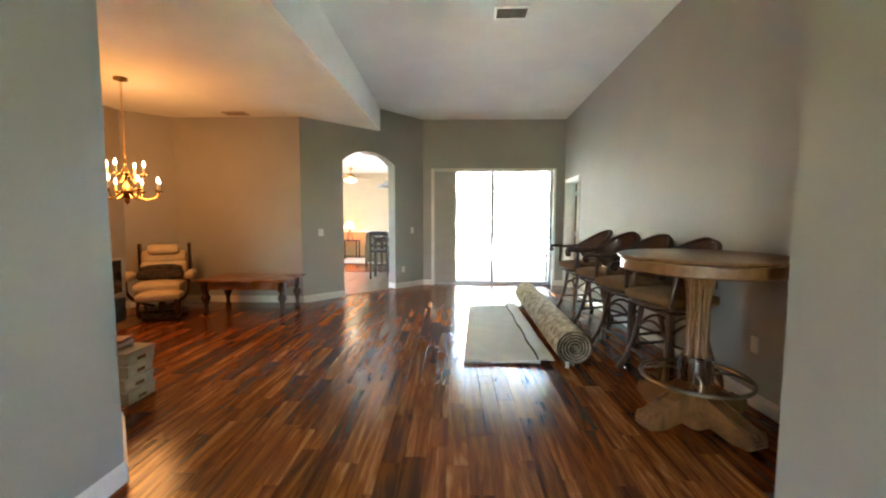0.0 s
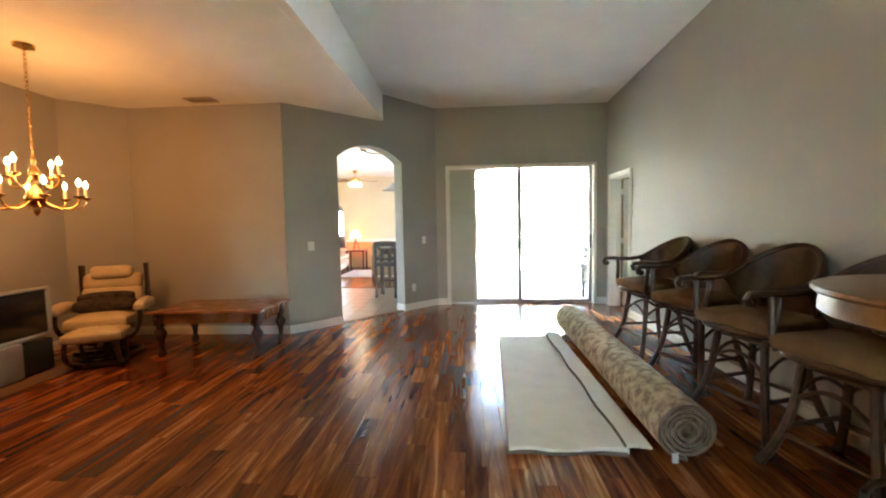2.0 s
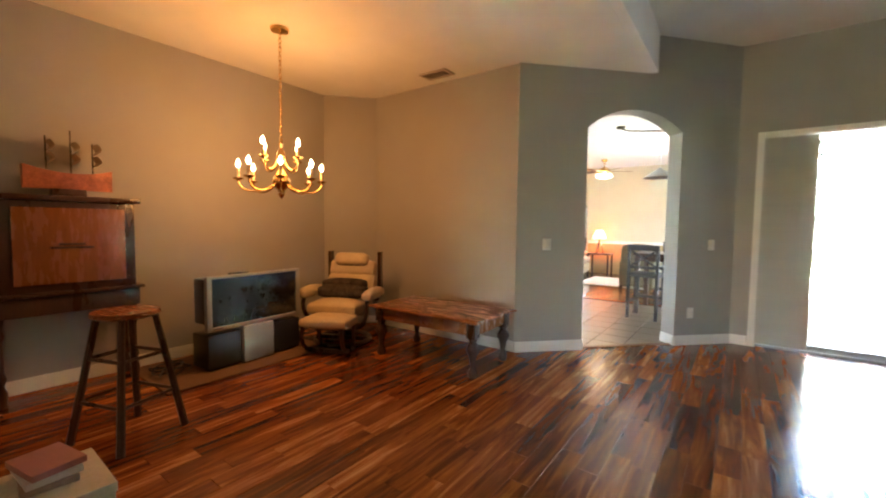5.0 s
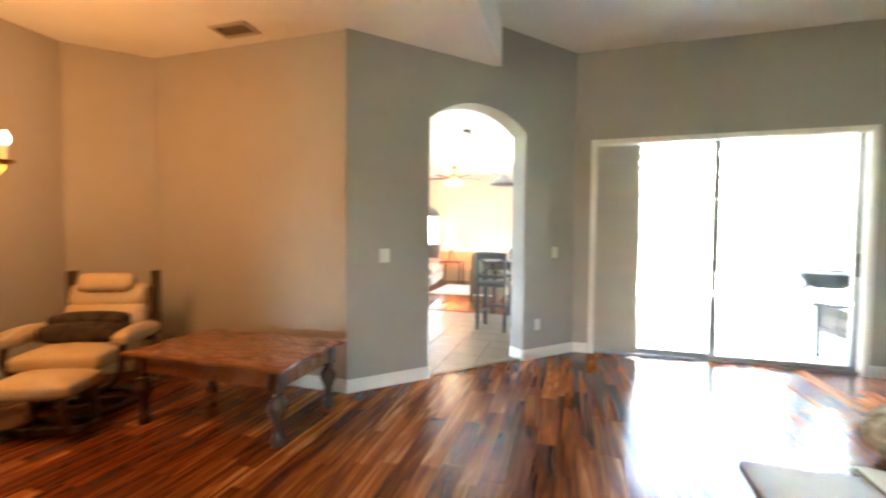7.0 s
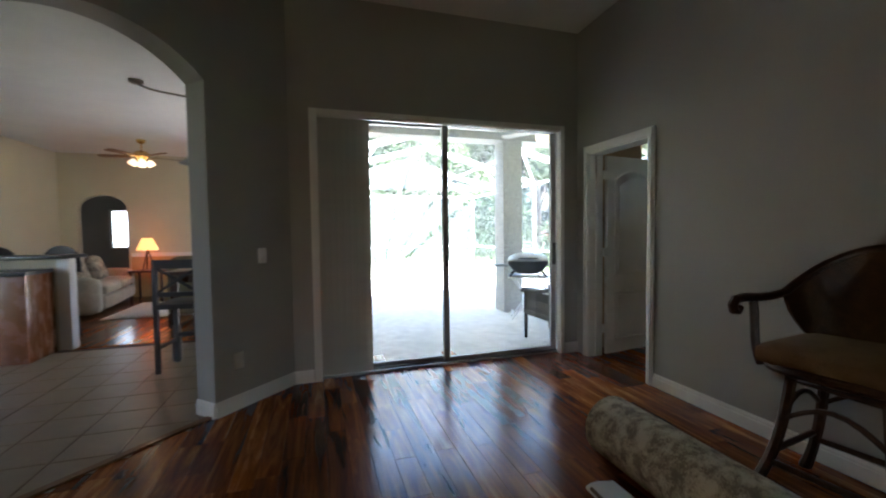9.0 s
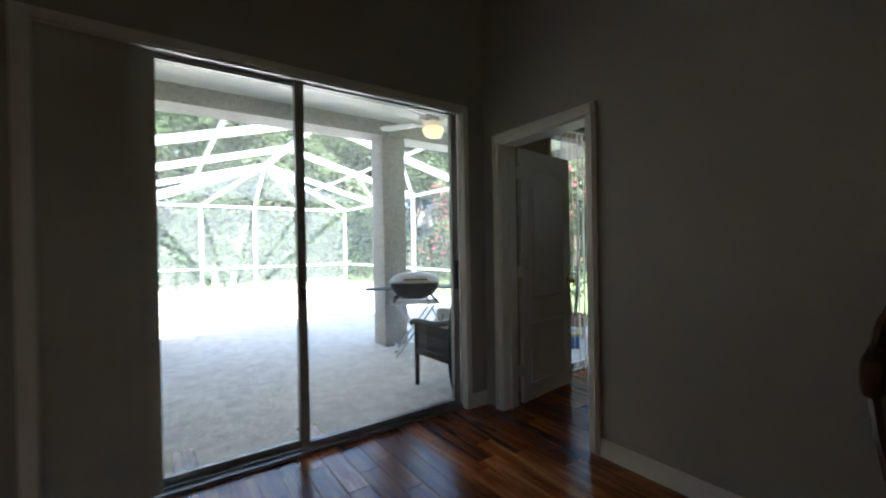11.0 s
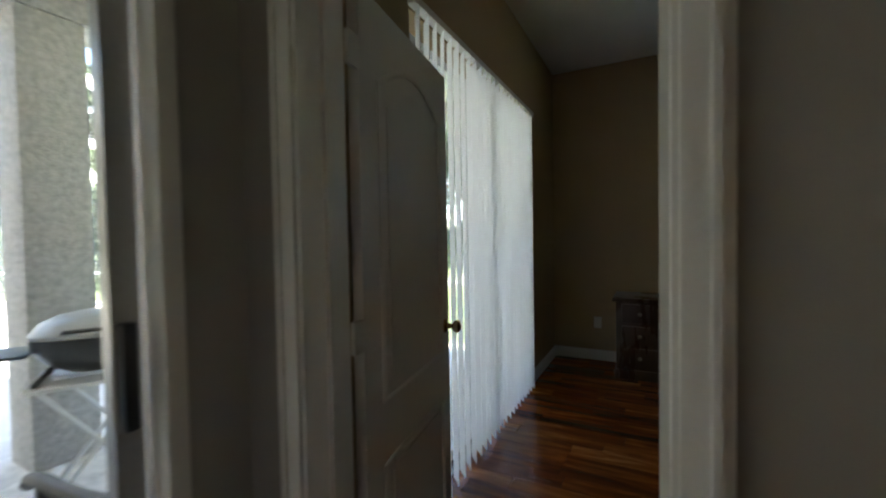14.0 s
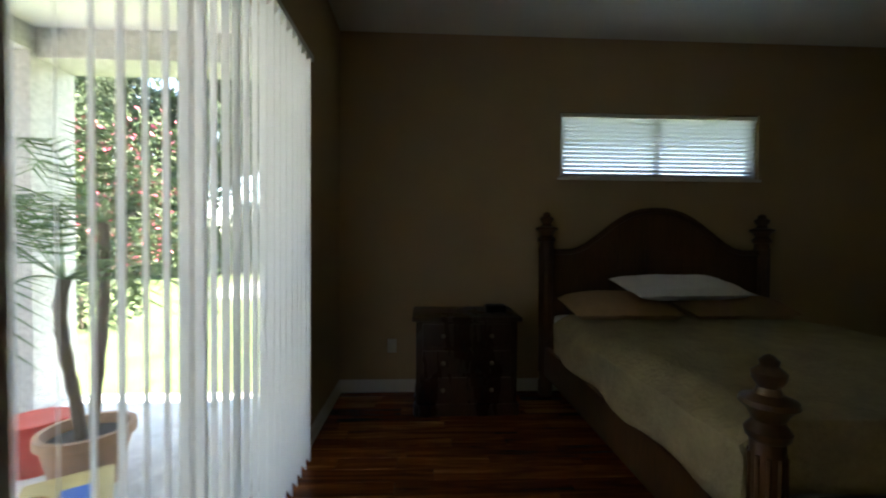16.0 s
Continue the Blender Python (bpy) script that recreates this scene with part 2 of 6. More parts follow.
def thing(name, label, category, group="", m=None, kind=""):
    ob = new(name)
    ob.empty_display_size = 0.1
    if m is not None:
        ob.matrix_world = m
    return tagged(ob, label, category, group, kind)


def shape(*boxes, bevel=0.0):
    bm = bmesh.new()
    for b in boxes:
        box(bm, *b, bevel=bevel)
    return bm


def structure(name, bm, material, label, category):
    return single(name, bm, material, label, category, kind="structure", smooth=False)


# ---- rooms ----
HI = 3.62
COL, COR = Vector((-2.71, 6.40, 0)), Vector((-0.92, 8.25, 0))
ANG = math.degrees(math.atan2(COR.y - COL.y, COR.x - COL.x))
DIAG = pose(COL.x, COL.y, 0, 0, 0, ANG)
LEN = (COR - COL).length
A0, A1, SPR, APEX = 0.755, 1.86, 2.335, 2.545

structure("wall_east", shape((1.90, 1.9, 0, 2.03, 7.29, HI), (1.90, 8.06, 0, 2.03, 8.25, HI), (1.90, 7.29, 2.05, 2.03, 8.06, HI)), WALL, "long greige painted wall with a bedroom doorway", "wall")
structure("wall_north", shape((-0.92, 8.25, 0, -0.75, 8.45, HI), (1.73, 8.25, 0, 2.04, 8.45, HI), (-0.75, 8.25, 2.35, 1.73, 8.45, HI)), WALL, "greige wall round the sliding glass door", "wall")
structure("wall_bedroom_north", shape((2.04, 8.27, 0, 2.75, 8.45, HI), (2.75, 8.3, 2.36, 4.68, 8.45, HI), (4.68, 8.3, 0, 5.9, 8.45, HI)), WALL_TAN, "tan bedroom wall beside the blinds", "wall")
arc = []
wdt, rise = (A1 - A0) / 2, APEX - SPR
rad = (wdt * wdt + rise * rise) / (2 * rise)
for i in range(17):
    sx = -wdt + 2 * wdt * i / 16
    arc.append((A0 + wdt + sx, APEX - rad + math.sqrt(rad * rad - sx * sx)))
bm = bmesh.new()
prism(bm, [(0, 0), (A0, 0)] + arc + [(A1, 0), (LEN, 0), (LEN, HI), (0, HI)], 0.2, DIAG)
structure("wall_arch", bm, WALL, "greige angled wall with a soft arched opening", "wall")
structure("wall_dining_north", shape((-4.75, 6.42, 0, -2.72, 6.57, 2.95)), WALL, "dining room wall lit warm by the chandelier", "wall")
bm = bmesh.new()
prism(bm, [(0, 0), (0.66, 0), (0.66, 2.95), (0, 2.95)], 0.15, pose(-5.2, 5.95, 0, 0, 0, 45.5))
structure("wall_dining_corner", bm, WALL, "angled corner wall of the dining room", "wall")
structure("wall_west", shape((-5.35, 1.84, 0, -5.2, 5.97, 2.95)), WALL, "plain greige dining room wall", "wall")
structure("wall_south", shape((-5.2, 2.36, 0, -2.43, 2.5, HI)), WALL, "plain greige wall at the dining room's end", "wall")
structure("wall_entry_west", shape((-2.12, -1.7, 0, -1.98, 1.98, HI)), WALL, "greige wall of the entry hall", "wall")
bm = bmesh.new()
prism(bm, [(0, 0), (0.688, 0), (0.688, HI), (0, HI)], 0.13, pose(-1.98, 1.98, 0, 0, 0, 130.9))
structure("wall_entry_corner", bm, WALL, "short angled greige wall at the end of the hall", "wall")
structure("wall_entry_east", shape((1.24, -1.7, 0, 1.38, 1.76, HI), (1.24, 1.76, 0, 2.03, 1.9, HI)), WALL, "greige wall end beside the entry opening", "wall")
# unseen wall; its gap is added to bring daylight into the hall
structure("wall_entry_south", shape((-2.57, -1.85, 0, -1.0, -1.7, HI), (-0.5, -1.85, 0, 1.38, -1.7, HI), (-1.0, -1.85, 2.1, -0.5, -1.7, HI)), WALL, "unseen entry wall with a narrow gap added to admit daylight", "wall")
structure("wall_soffit", shape((-1.71, 1.98, 2.93, -1.63, 7.45, HI), (-2.43, 1.9, 2.93, -1.63, 1.98, HI)), CEIL, "white painted drop between the two ceiling heights", "wall")
# bedroom
structure("wall_bedroom_east", shape((5.76, 3.2, 0, 5.9, 8.3, 1.87), (5.76, 3.2, 2.44, 5.9, 8.3, HI), (5.76, 6.40, 1.87, 5.9, 8.3, 2.44), (5.76, 3.2, 1.87, 5.9, 4.60, 2.44)), WALL_TAN, "tan bedroom wall with a high narrow window", "wall")
structure("wall_bedroom_south", shape((2.03, 3.06, 0, 5.9, 3.2, HI)), WALL_TAN, "plain tan bedroom wall", "wall")
structure("wall_bedroom_west", shape((2.032, 3.2, 0, 2.05, 7.22, 3.1), (2.032, 7.22, 2.12, 2.05, 8.25, 3.1)), WALL_TAN, "tan bedroom side of the dividing wall", "wall")
structure("ceiling_bedroom", shape((2.03, 3.2, 3.08, 5.76, 8.3, 3.16)), CEIL, "white bedroom ceiling", "ceiling")
# ceilings
bm = bmesh.new()
prism(bm, [(-1.9, 3.52), (1.9, 3.5), (4.2, 3.46), (8.3, 3.3), (8.3, 3.42), (-1.9, 3.62)], 4.6, pose(-2.6, 0, 0, 0, 0, 90) @ pose(0, -4.6, 0))
structure("ceiling_main", bm, CEIL, "high white ceiling sloping down to the glass door", "ceiling")
bm = bmesh.new()
lo = [(-1.712, 1.985), (-5.3, 1.985), (-5.3, 6.02), (-4.82, 6.52), (-2.78, 6.52), (-1.712, 7.47)]
va = [bm.verts.new((x, y, 2.93)) for x, y in lo]
vb = [bm.verts.new((x, y, 3.0)) for x, y in lo]
bm.faces.new(va), bm.faces.new(vb[::-1])
for i in range(6):
    bm.faces.new((va[i - 1], va[i], vb[i], vb[i - 1]))
structure("ceiling_dining", bm, CEIL, "lower white dining ceiling, warm with lamp light", "ceiling")
# added slab, never in view: blocks direct sun at the entry gap
structure("roof_sun_block", shape((-3.2, -5.2, 2.5, 1.9, -1.86, 2.62)), STUCCO, "unseen slab added to keep sun out of the entry gap", "roof")
# unseen slabs above the ceilings, keep sun and sky out
structure("roof_slab", shape((-6.5, -1.9, 3.7, 6.2, 8.6, 3.8), (-7.0, 8.6, 3.4, -0.35, 16.0, 3.5)), STUCCO, "unseen plain slab that closes the house against the sun", "roof")
# kitchen and family room beyond the arch
structure("wall_family_north", shape((-6.5, 14.6, 0, -5.3, 14.75, 3.0), (-4.45, 14.6, 0, -0.3, 14.75, 3.0), (-5.3, 14.6, 2.13, -4.45, 14.75, 3.0)), WALL_CREAM, "cream family room wall with a chair rail", "wall")
bm = bmesh.new()
prism(bm, [(-5.3, 2.13), (-5.3, 1.84)] + [(-4.875 - 0.424 * math.cos(math.pi * i / 12), 1.84 + 0.28 * math.sin(math.pi * i / 12)) for i in range(13)] + [(-4.45, 1.84), (-4.45, 2.13)], 0.15, pose(0, 14.6, 0))
structure("wall_far_arch", bm, WALL_CREAM, "cream arched head over the far hall opening", "wall")
structure("wall_family_west", shape((-5.75, 6.6, 0, -5.6, 14.6, 3.0)), WALL_CREAM, "cream side wall of the family room", "wall")
# out of view; the opening is added to let daylight in
structure("wall_family_east", shape((-0.5, 8.45, 0, -0.35, 10.8, 3.0), (-0.5, 13.2, 0, -0.35, 14.6, 3.0), (-0.5, 10.8, 2.4, -0.35, 13.2, 3.0)), WALL_CREAM, "unseen cream wall with a wide opening added for daylight", "wall")
structure("wall_alcove", shape((-6.6, 17.0, 0, -3.5, 17.15, 3.0), (-6.6, 14.75, 0, -6.45, 17.0, 3.0), (-3.6, 14.75, 0, -3.45, 17.0, 3.0)), WALL, "grey wall of the hall behind the far arch", "wall")
structure("ceiling_kitchen", shape((-6.6, 6.6, 2.95, -2.75, 8.5, 3.02), (-6.6, 8.5, 2.95, -0.36, 17.1, 3.02)), CEIL, "white kitchen and family room ceiling", "ceiling")
bm = bmesh.new()
prism(bm, [(0.3, 0), (LEN + 0.3, 0), (LEN + 0.3, 1.2), (0.3, 1.2)], 0.05, DIAG @ pose(0, 0.2, 2.95) @ pose(0, 0, 0, -90))
structure("ceiling_arch", bm, CEIL, "white ceiling just behind the arch", "ceiling")
structure("floor_kitchen", shape((-5.6, 6.4, -0.1, -0.5, 10.25, -0.012)), GAP, "grout bed under the kitchen tiles", "floor")
structure("floor_family", shape((-6.6, 10.25, -0.1, -0.5, 17.1, 0.0)), BOARD_FAR, "red-brown wooden family room floor", "floor")
floor = structure("floor", shape((-5.2, -1.7, -0.1, 5.76, 8.45, -0.006)), GAP, "dark underlay between wooden floor boards", "floor")
ground = structure("ground", shape((-400, 21.2, -0.4, 400, 700, -0.12), (5.9, -300, -0.4, 400, 21.2, -0.12), (-400, -300, -0.4, -7.2, 21.2, -0.12), (-7.2, -300, -0.4, 5.9, -1.85, -0.12)), GRASS, "sunlit lawn reaching to the trees", "ground")
structure("pavement", shape((-7.2, 8.45, -0.4, 5.9, 21.2, -0.05)), DECK, "pale textured concrete pool deck", "deck")
# ---- trim, doors, windows ----
def skirting(name, pts, h=0.108, t=0.016):
    """Moulded white baseboard along a run of wall; the room lies to the right of the run."""
    bm = bmesh.new()
    for (x0, y0), (x1, y1) in zip(pts, pts[1:]):
        d = Vector((x1 - x0, y1 - y0, 0))
        m = pose(x0, y0, 0, 0, 0, math.degrees(math.atan2(d.y, d.x)))
        L = d.length
        box(bm, 0, -t, 0, L, -0.001, h * 0.72, m=m)
        box(bm, 0, -t * 0.7, h * 0.72, L, -0.001, h * 0.9, m=m)
        box(bm, 0, -t * 0.4, h * 0.9, L, -0.001, h, m=m)
    return single(name, bm, TRIM, "white moulded baseboard along the wall", "baseboard", kind="structure", smooth=False)


skirting("baseboard_east", [(1.90, 7.22), (1.90, 1.9)])
dp = lambda s, o=0.0: tuple((DIAG @ Vector((s, o, 0)))[:2])
skirting("baseboard_arch_west", [dp(-0.0), dp(A0)])
skirting("baseboard_arch_east", [dp(A1), dp(LEN), (-0.76, 8.25)])
skirting("baseboard_jamb_west", [dp(A0, 0), dp(A0, 0.2)])
skirting("baseboard_jamb_east", [dp(A1, 0.2), dp(A1, 0)])
skirting("baseboard_north", [(1.74, 8.25), (1.9, 8.25)])
skirting("baseboard_dining", [(-5.2, 2.5), (-5.2, 5.96), (-4.75, 6.42), (-2.72, 6.42)])
skirting("baseboard_entry", [(-1.98, -1.7), (-1.98, 1.98), (-2.43, 2.5)])
skirting("baseboard_bedroom", [(4.69, 8.3), (5.76, 8.3), (5.76, 3.2)])


def casing(name, y0, y1, top, x, t, w=0.068):
    """Moulded door casing on one face of the east wall."""
    ob = thing(name, "white moulded door casing round the bedroom doorway", "door frame", kind="structure")
    for nm, b in (("jamb_casing", (y0 - w, 0, y0, top)), ("jamb_casing", (y1, 0, y1 + w, top)), ("head_casing", (y0 - w, top, y1 + w, top + w))):
        ya, za, yb, zb = b
        bm = shape((min(x, x + t), ya, za, max(x, x + t), yb, zb), bevel=0.005)
        if nm == "jamb_casing":
            yi, yo = (ya + 0.015, ya + 0.03) if ya < y0 else (yb - 0.03, yb - 0.015)
            box(bm, min(x, x + t * 1.5), yi, za, max(x, x + t * 1.5), yo, zb + w - 0.015, bevel=0.003)
        part(nm, bm, TRIM, ob)
    return ob


fr = casing("door_frame", 7.29, 8.06, 2.05, 1.90, -0.018)
part("jamb", shape((1.895, 7.285, 0, 2.06, 7.30, 2.045), bevel=0.002), TRIM, fr)
part("jamb", shape((1.895, 8.05, 0, 2.06, 8.065, 2.045), bevel=0.002), TRIM, fr)
part("head", shape((1.895, 7.30, 2.035, 2.06, 8.05, 2.05), bevel=0.002), TRIM, fr)
part("stop", shape((1.97, 8.035, 0, 1.985, 8.05, 2.035), (1.97, 7.30, 0, 1.985, 7.315, 2.035)), TRIM, fr)

# bedroom door, open flat along the blinds
door = thing("door_1", "white panelled bedroom door standing wide open", "door", kind="structure", m=pose(2.105, 8.04, 0.012, 0, 0, 8.0))
DW, DH = 0.735, 2.02
bm = bmesh.new()
box(bm, 0, 0, 0, DW, 0.035, DH, bevel=0.003)
part("leaf", bm, TRIM, door)
for nm, z0, z1, arch in (("lower_panel", 0.14, 0.62, 0), ("upper_panel", 0.82, 1.78, 0.1)):
    for y, s in ((-0.001, -1), (0.036, 1)):
        o = [(0.11, z0), (DW - 0.11, z0), (DW - 0.11, z1)]
        o += [(DW - 0.11 - (DW - 0.22) * i / 8, z1 + arch * math.sin(math.pi * i / 8)) for i in range(1, 8)] + [(0.11, z1)]
        bm = bmesh.new()
        tube(bm, [(x, y, z) for x, z in o], 0.011, 6, closed=True)
        cx, cz = DW / 2, (z0 + z1) / 2
        prism(bm, [(cx + (x - cx) * 0.82, cz + (z - cz) * 0.88) for x, z in o], 0.006 * s, pose(0, y, 0))
        part(nm, bm, TRIM, door)
bm = bmesh.new()
lathe(bm, [(0.03, 0), (0.03, 0.008), (0.012, 0.012), (0.011, 0.035), (0.022, 0.042), (0.028, 0.054), (0.027, 0.064), (0.018, 0.07), (0.0, 0.072)], 16, pose(DW - 0.06, -0.002, 0.93, 90))
part("door_knob", bm, BRASS, door, "round aged brass knob")
part("latch_plate", shape((DW, 0.006, 0.9, DW + 0.002, 0.029, 0.96)), BRASS, door, "brass latch plate")
for z in (0.22, 1.0, 1.78):
    part("hinge", shape((-0.048, 0.0, z, 0.012, 0.012, z + 0.09)), TRIM, door)

# sliding glass door of the main room
sl = thing("window_1", "tall aluminium sliding glass door to the terrace", "sliding door", kind="structure")
part("casing", shape((-0.755, 8.232, 0, -0.69, 8.30, 2.348), bevel=0.004), TRIM, sl)
part("casing", shape((1.69, 8.232, 0, 1.735, 8.30, 2.348), bevel=0.004), TRIM, sl)
part("head_casing", shape((-0.69, 8.236, 2.297, 1.69, 8.30, 2.348), bevel=0.004), TRIM, sl)
part("track", shape((-0.69, 8.29, -0.005, 1.69, 8.44, 0.022), (-0.69, 8.33, 0.022, 1.69, 8.34, 0.035), (-0.69, 8.39, 0.022, 1.69, 8.40, 0.035)), GREYALU, sl)
part("head_track", shape((-0.69, 8.30, 2.31, 1.69, 8.44, 2.348)), GREYALU, sl)
for x0, x1, y, nm in ((-0.685, 0.52, 8.40, "fixed_panel"), (0.45, 1.688, 8.34, "sliding_panel")):
    pn = part(nm, shape((x0, y - 0.02, 0.025, x0 + 0.055, y + 0.02, 2.308), (x1 - 0.055, y - 0.02, 0.025, x1, y + 0.02, 2.308), (x0 + 0.055, y - 0.02, 0.025, x1 - 0.055, y + 0.02, 0.065), (x0 + 0.055, y - 0.02, 2.283, x1 - 0.055, y + 0.02, 2.308)), GREYALU, sl)
    g = part("pane", shape((x0 + 0.05, y - 0.003, 0.06, x1 - 0.05, y + 0.003, 2.286)), GLASS, pn)
    g.visible_shadow = False
part("handle", shape((1.64, 8.29, 0.93, 1.67, 8.325, 1.16), bevel=0.008), BLACK, sl, "black pull handle")
part("lock", shape((0.465, 8.30, 0.95, 0.49, 8.325, 1.06), bevel=0.006), BLACK, sl)

# drawn-back vertical blinds of the main room
vb = thing("vertical_blind", "off-white vertical blinds gathered beside the sliding door", "blinds")
part("headrail", shape((-0.685, 8.25, 2.284, 1.66, 8.28, 2.296)), TRIM, vb)
slat_mesh = None
for i in range(20):
    if slat_mesh is None:
        bm = bmesh.new()
        prof = [(-0.0445 + 0.089 * k / 6, 0.006 * math.sin(math.pi * k / 6)) for k in range(7)]
        outline = prof + [(px, py + 0.0012) for px, py in reversed(prof)]
        prism(bm, outline, 2.24, pose(0, 0, 2.28, -90))
        ob = part("slat", bm, SLATMAIN, vb)
        slat_mesh = ob.data
    else:
        ob = new("slat", slat_mesh)
        ob.parent = vb
    ob.matrix_basis = pose(-0.645 + i * 0.0188, 8.262, 0, 0, 0, 19 + 3 * math.sin(i * 2.1))

# bedroom sliding door and its blinds
sb = thing("window_2", "white framed bedroom sliding glass door behind blinds", "sliding door", kind="structure")
for x0, x1, y in ((2.76, 3.75, 8.41), (3.69, 4.67, 8.37)):
    pn = part("panel", shape((x0, y - 0.02, 0.0, x0 + 0.05, y + 0.02, 2.34), (x1 - 0.05, y - 0.02, 0.0, x1, y + 0.02, 2.34), (x0 + 0.05, y - 0.02, 0, x1 - 0.05, y + 0.02, 0.06), (x0 + 0.05, y - 0.02, 2.29, x1 - 0.05, y + 0.02, 2.34)), ALU, sb)
    g = part("pane", shape((x0 + 0.045, y - 0.003, 0.055, x1 - 0.045, y + 0.003, 2.295)), GLASS, pn)
    g.visible_shadow = False
part("track", shape((2.76, 8.31, -0.005, 4.67, 8.345, 0.02)), GREYALU, sb)
vb = thing("vertical_blind", "white vinyl vertical blinds half open before the bedroom glass", "blinds")
part("headrail", shape((2.74, 8.23, 2.345, 4.68, 8.275, 2.38), bevel=0.004), TRIM, vb)
bm = shape((-0.0445, -0.0006, 0.035, 0.0445, 0.0006, 2.335))
sl0 = None
for i in range(24):
    x = 2.79 + i * 0.0795
    if sl0 is None:
        sl0 = part("slat", bm, SLAT, vb)
        ob = sl0
    else:
        ob = new("slat", sl0.data)
        ob.parent = vb
    ob.matrix_basis = pose(x, 8.252, 0, 0, 0, (43 if i < 12 else 40) + 3 * math.sin(i * 1.7))
# bedroom high window with its slatted blind
wb = thing("window_3", "high narrow bedroom window with a white slatted blind", "window", kind="structure")
part("window_frame", shape((5.80, 4.60, 1.87, 5.86, 4.65, 2.44), (5.80, 6.35, 1.87, 5.86, 6.40, 2.44), (5.80, 4.65, 1.87, 5.86, 6.35, 1.91), (5.80, 4.65, 2.40, 5.86, 6.35, 2.44), (5.81, 5.48, 1.91, 5.85, 5.52, 2.40)), TRIM, wb)
g = part("pane", shape((5.832, 4.64, 1.9, 5.838, 6.36, 2.41)), GLASS, wb)
g.visible_shadow = False
part("window_sill", shape((5.745, 4.58, 1.85, 5.80, 6.42, 1.872), bevel=0.004), TRIM, wb)
hb = thing("horizontal_blind", "white horizontal slatted blind in the high bedroom window", "blinds")
part("headrail", shape((5.757, 4.62, 2.395, 5.795, 6.385, 2.43)), TRIM, hb)
for i in range(14):
    ob = part("slat", shape((-0.025, 4.625, -0.0012, 0.025, 6.38, 0.0012)), SLATDIM, hb) if i == 0 else new("slat", first_slat)
    first_slat = ob.data
    ob.parent = hb
    ob.matrix_basis = pose(5.776, 0, 1.897 + i * 0.037, 0, 28, 0)
part("bottom_rail", shape((5.765, 4.625, 1.873, 5.789, 6.38, 1.886)), TRIM, hb)


# ---- wall and ceiling fittings ----
def plate(name, m, label, category, w=0.075, h=0.118):
    ob = thing(name, label, category, m=m)
    part("cover", shape((-w / 2, -0.007, -h / 2, w / 2, 0, h / 2), bevel=0.003), TRIM, ob)
    part("rocker", shape((-0.016, -0.011, -0.032, 0.016, -0.006, 0.032), bevel=0.002), TRIM, ob)
    return ob


plate("light_switch", DIAG @ pose(0.33, -0.001, 1.12), "white rocker light switch on the angled wall", "switch", 0.09)
plate("light_switch", DIAG @ pose(2.28, -0.001, 1.12), "white rocker light switch near the glass door", "switch")
plate("wall_outlet", DIAG @ pose(2.05, -0.001, 0.36), "white wall outlet beside the arch", "outlet")
plate("wall_outlet", pose(1.899, 2.97, 0.45, 0, 0, -90), "white wall outlet behind the bar table", "outlet")
plate("wall_outlet", pose(5.759, 7.85, 0.4, 0, 0, -90), "white wall outlet beside the nightstand", "outlet")


VENTPAINT = surface("vent_enamel_dull", (0.42, 0.37, 0.3), 0.5, 0.08, 8, 0.02, 60)


def vent(name, m, w, d, label, paint=TRIM):
    ob = thing(name, label, "vent", m=m)
    part("frame", shape((-w / 2, -d / 2, -0.012, w / 2, -d / 2 + 0.03, 0), (-w / 2, d / 2 - 0.03, -0.012, w / 2, d / 2, 0), (-w / 2, -d / 2 + 0.03, -0.012, -w / 2 + 0.03, d / 2 - 0.03, 0), (w / 2 - 0.03, -d / 2 + 0.03, -0.012, w / 2, d / 2 - 0.03, 0), bevel=0.002), paint, ob)
    # dark sheet paints the shade of the duct behind the slats
    part("backing", shape((-w / 2 + 0.03, -d / 2 + 0.03, -0.003, w / 2 - 0.03, d / 2 - 0.03, -0.001)), GAP, ob)
    n = int((d - 0.06) / 0.022)
    for i in range(n):
        bm = bmesh.new()
        box(bm, -w / 2 + 0.03, -0.008, -0.001, w / 2 - 0.03, 0.008, 0.001, m=pose(0, -d / 2 + 0.04 + i * 0.022, -0.008, 35))
        part("slat", bm, paint, ob)
    return ob


vent("ceiling_vent", pose(-3.58, 6.18, 2.928), 0.34, 0.2, "dull beige ceiling air vent over the coffee table", VENTPAINT)
vent("ceiling_vent", pose(0.29, 4.35, 3.45, -2.2), 0.36, 0.25, "white ceiling air vent in the high ceiling")
bm = bmesh.new()
lathe(bm, [(0.065, 0.0), (0.066, -0.02), (0.05, -0.036), (0.02, -0.04), (0, -0.04)], 20, pose(1.5, 7.65, 3.325))
single("smoke_detector", bm, TRIM, "round white smoke detector on the high ceiling", "smoke detector")

# ---- brass chandelier ----
WARM = (1.0, 0.42, 0.11)
BULB = surface("lit_bulb", (1.0, 0.7, 0.36), 0.4, 0.02, emit=0.3)
CANDLE = surface("candle_sleeve", (0.8, 0.7, 0.5), 0.5, 0.05)
CX, CY = -4.05, 4.62
ch = thing("chandelier", "lit brass chandelier with candle bulbs hanging by a chain", "chandelier", m=pose(CX, CY, 0))
bm = bmesh.new()
lathe(bm, [(0.0, 2.93), (0.075, 2.928), (0.07, 2.905), (0.02, 2.89), (0.0, 2.88)], 18)
part("canopy", bm, BRASS, ch)
bm = bmesh.new()
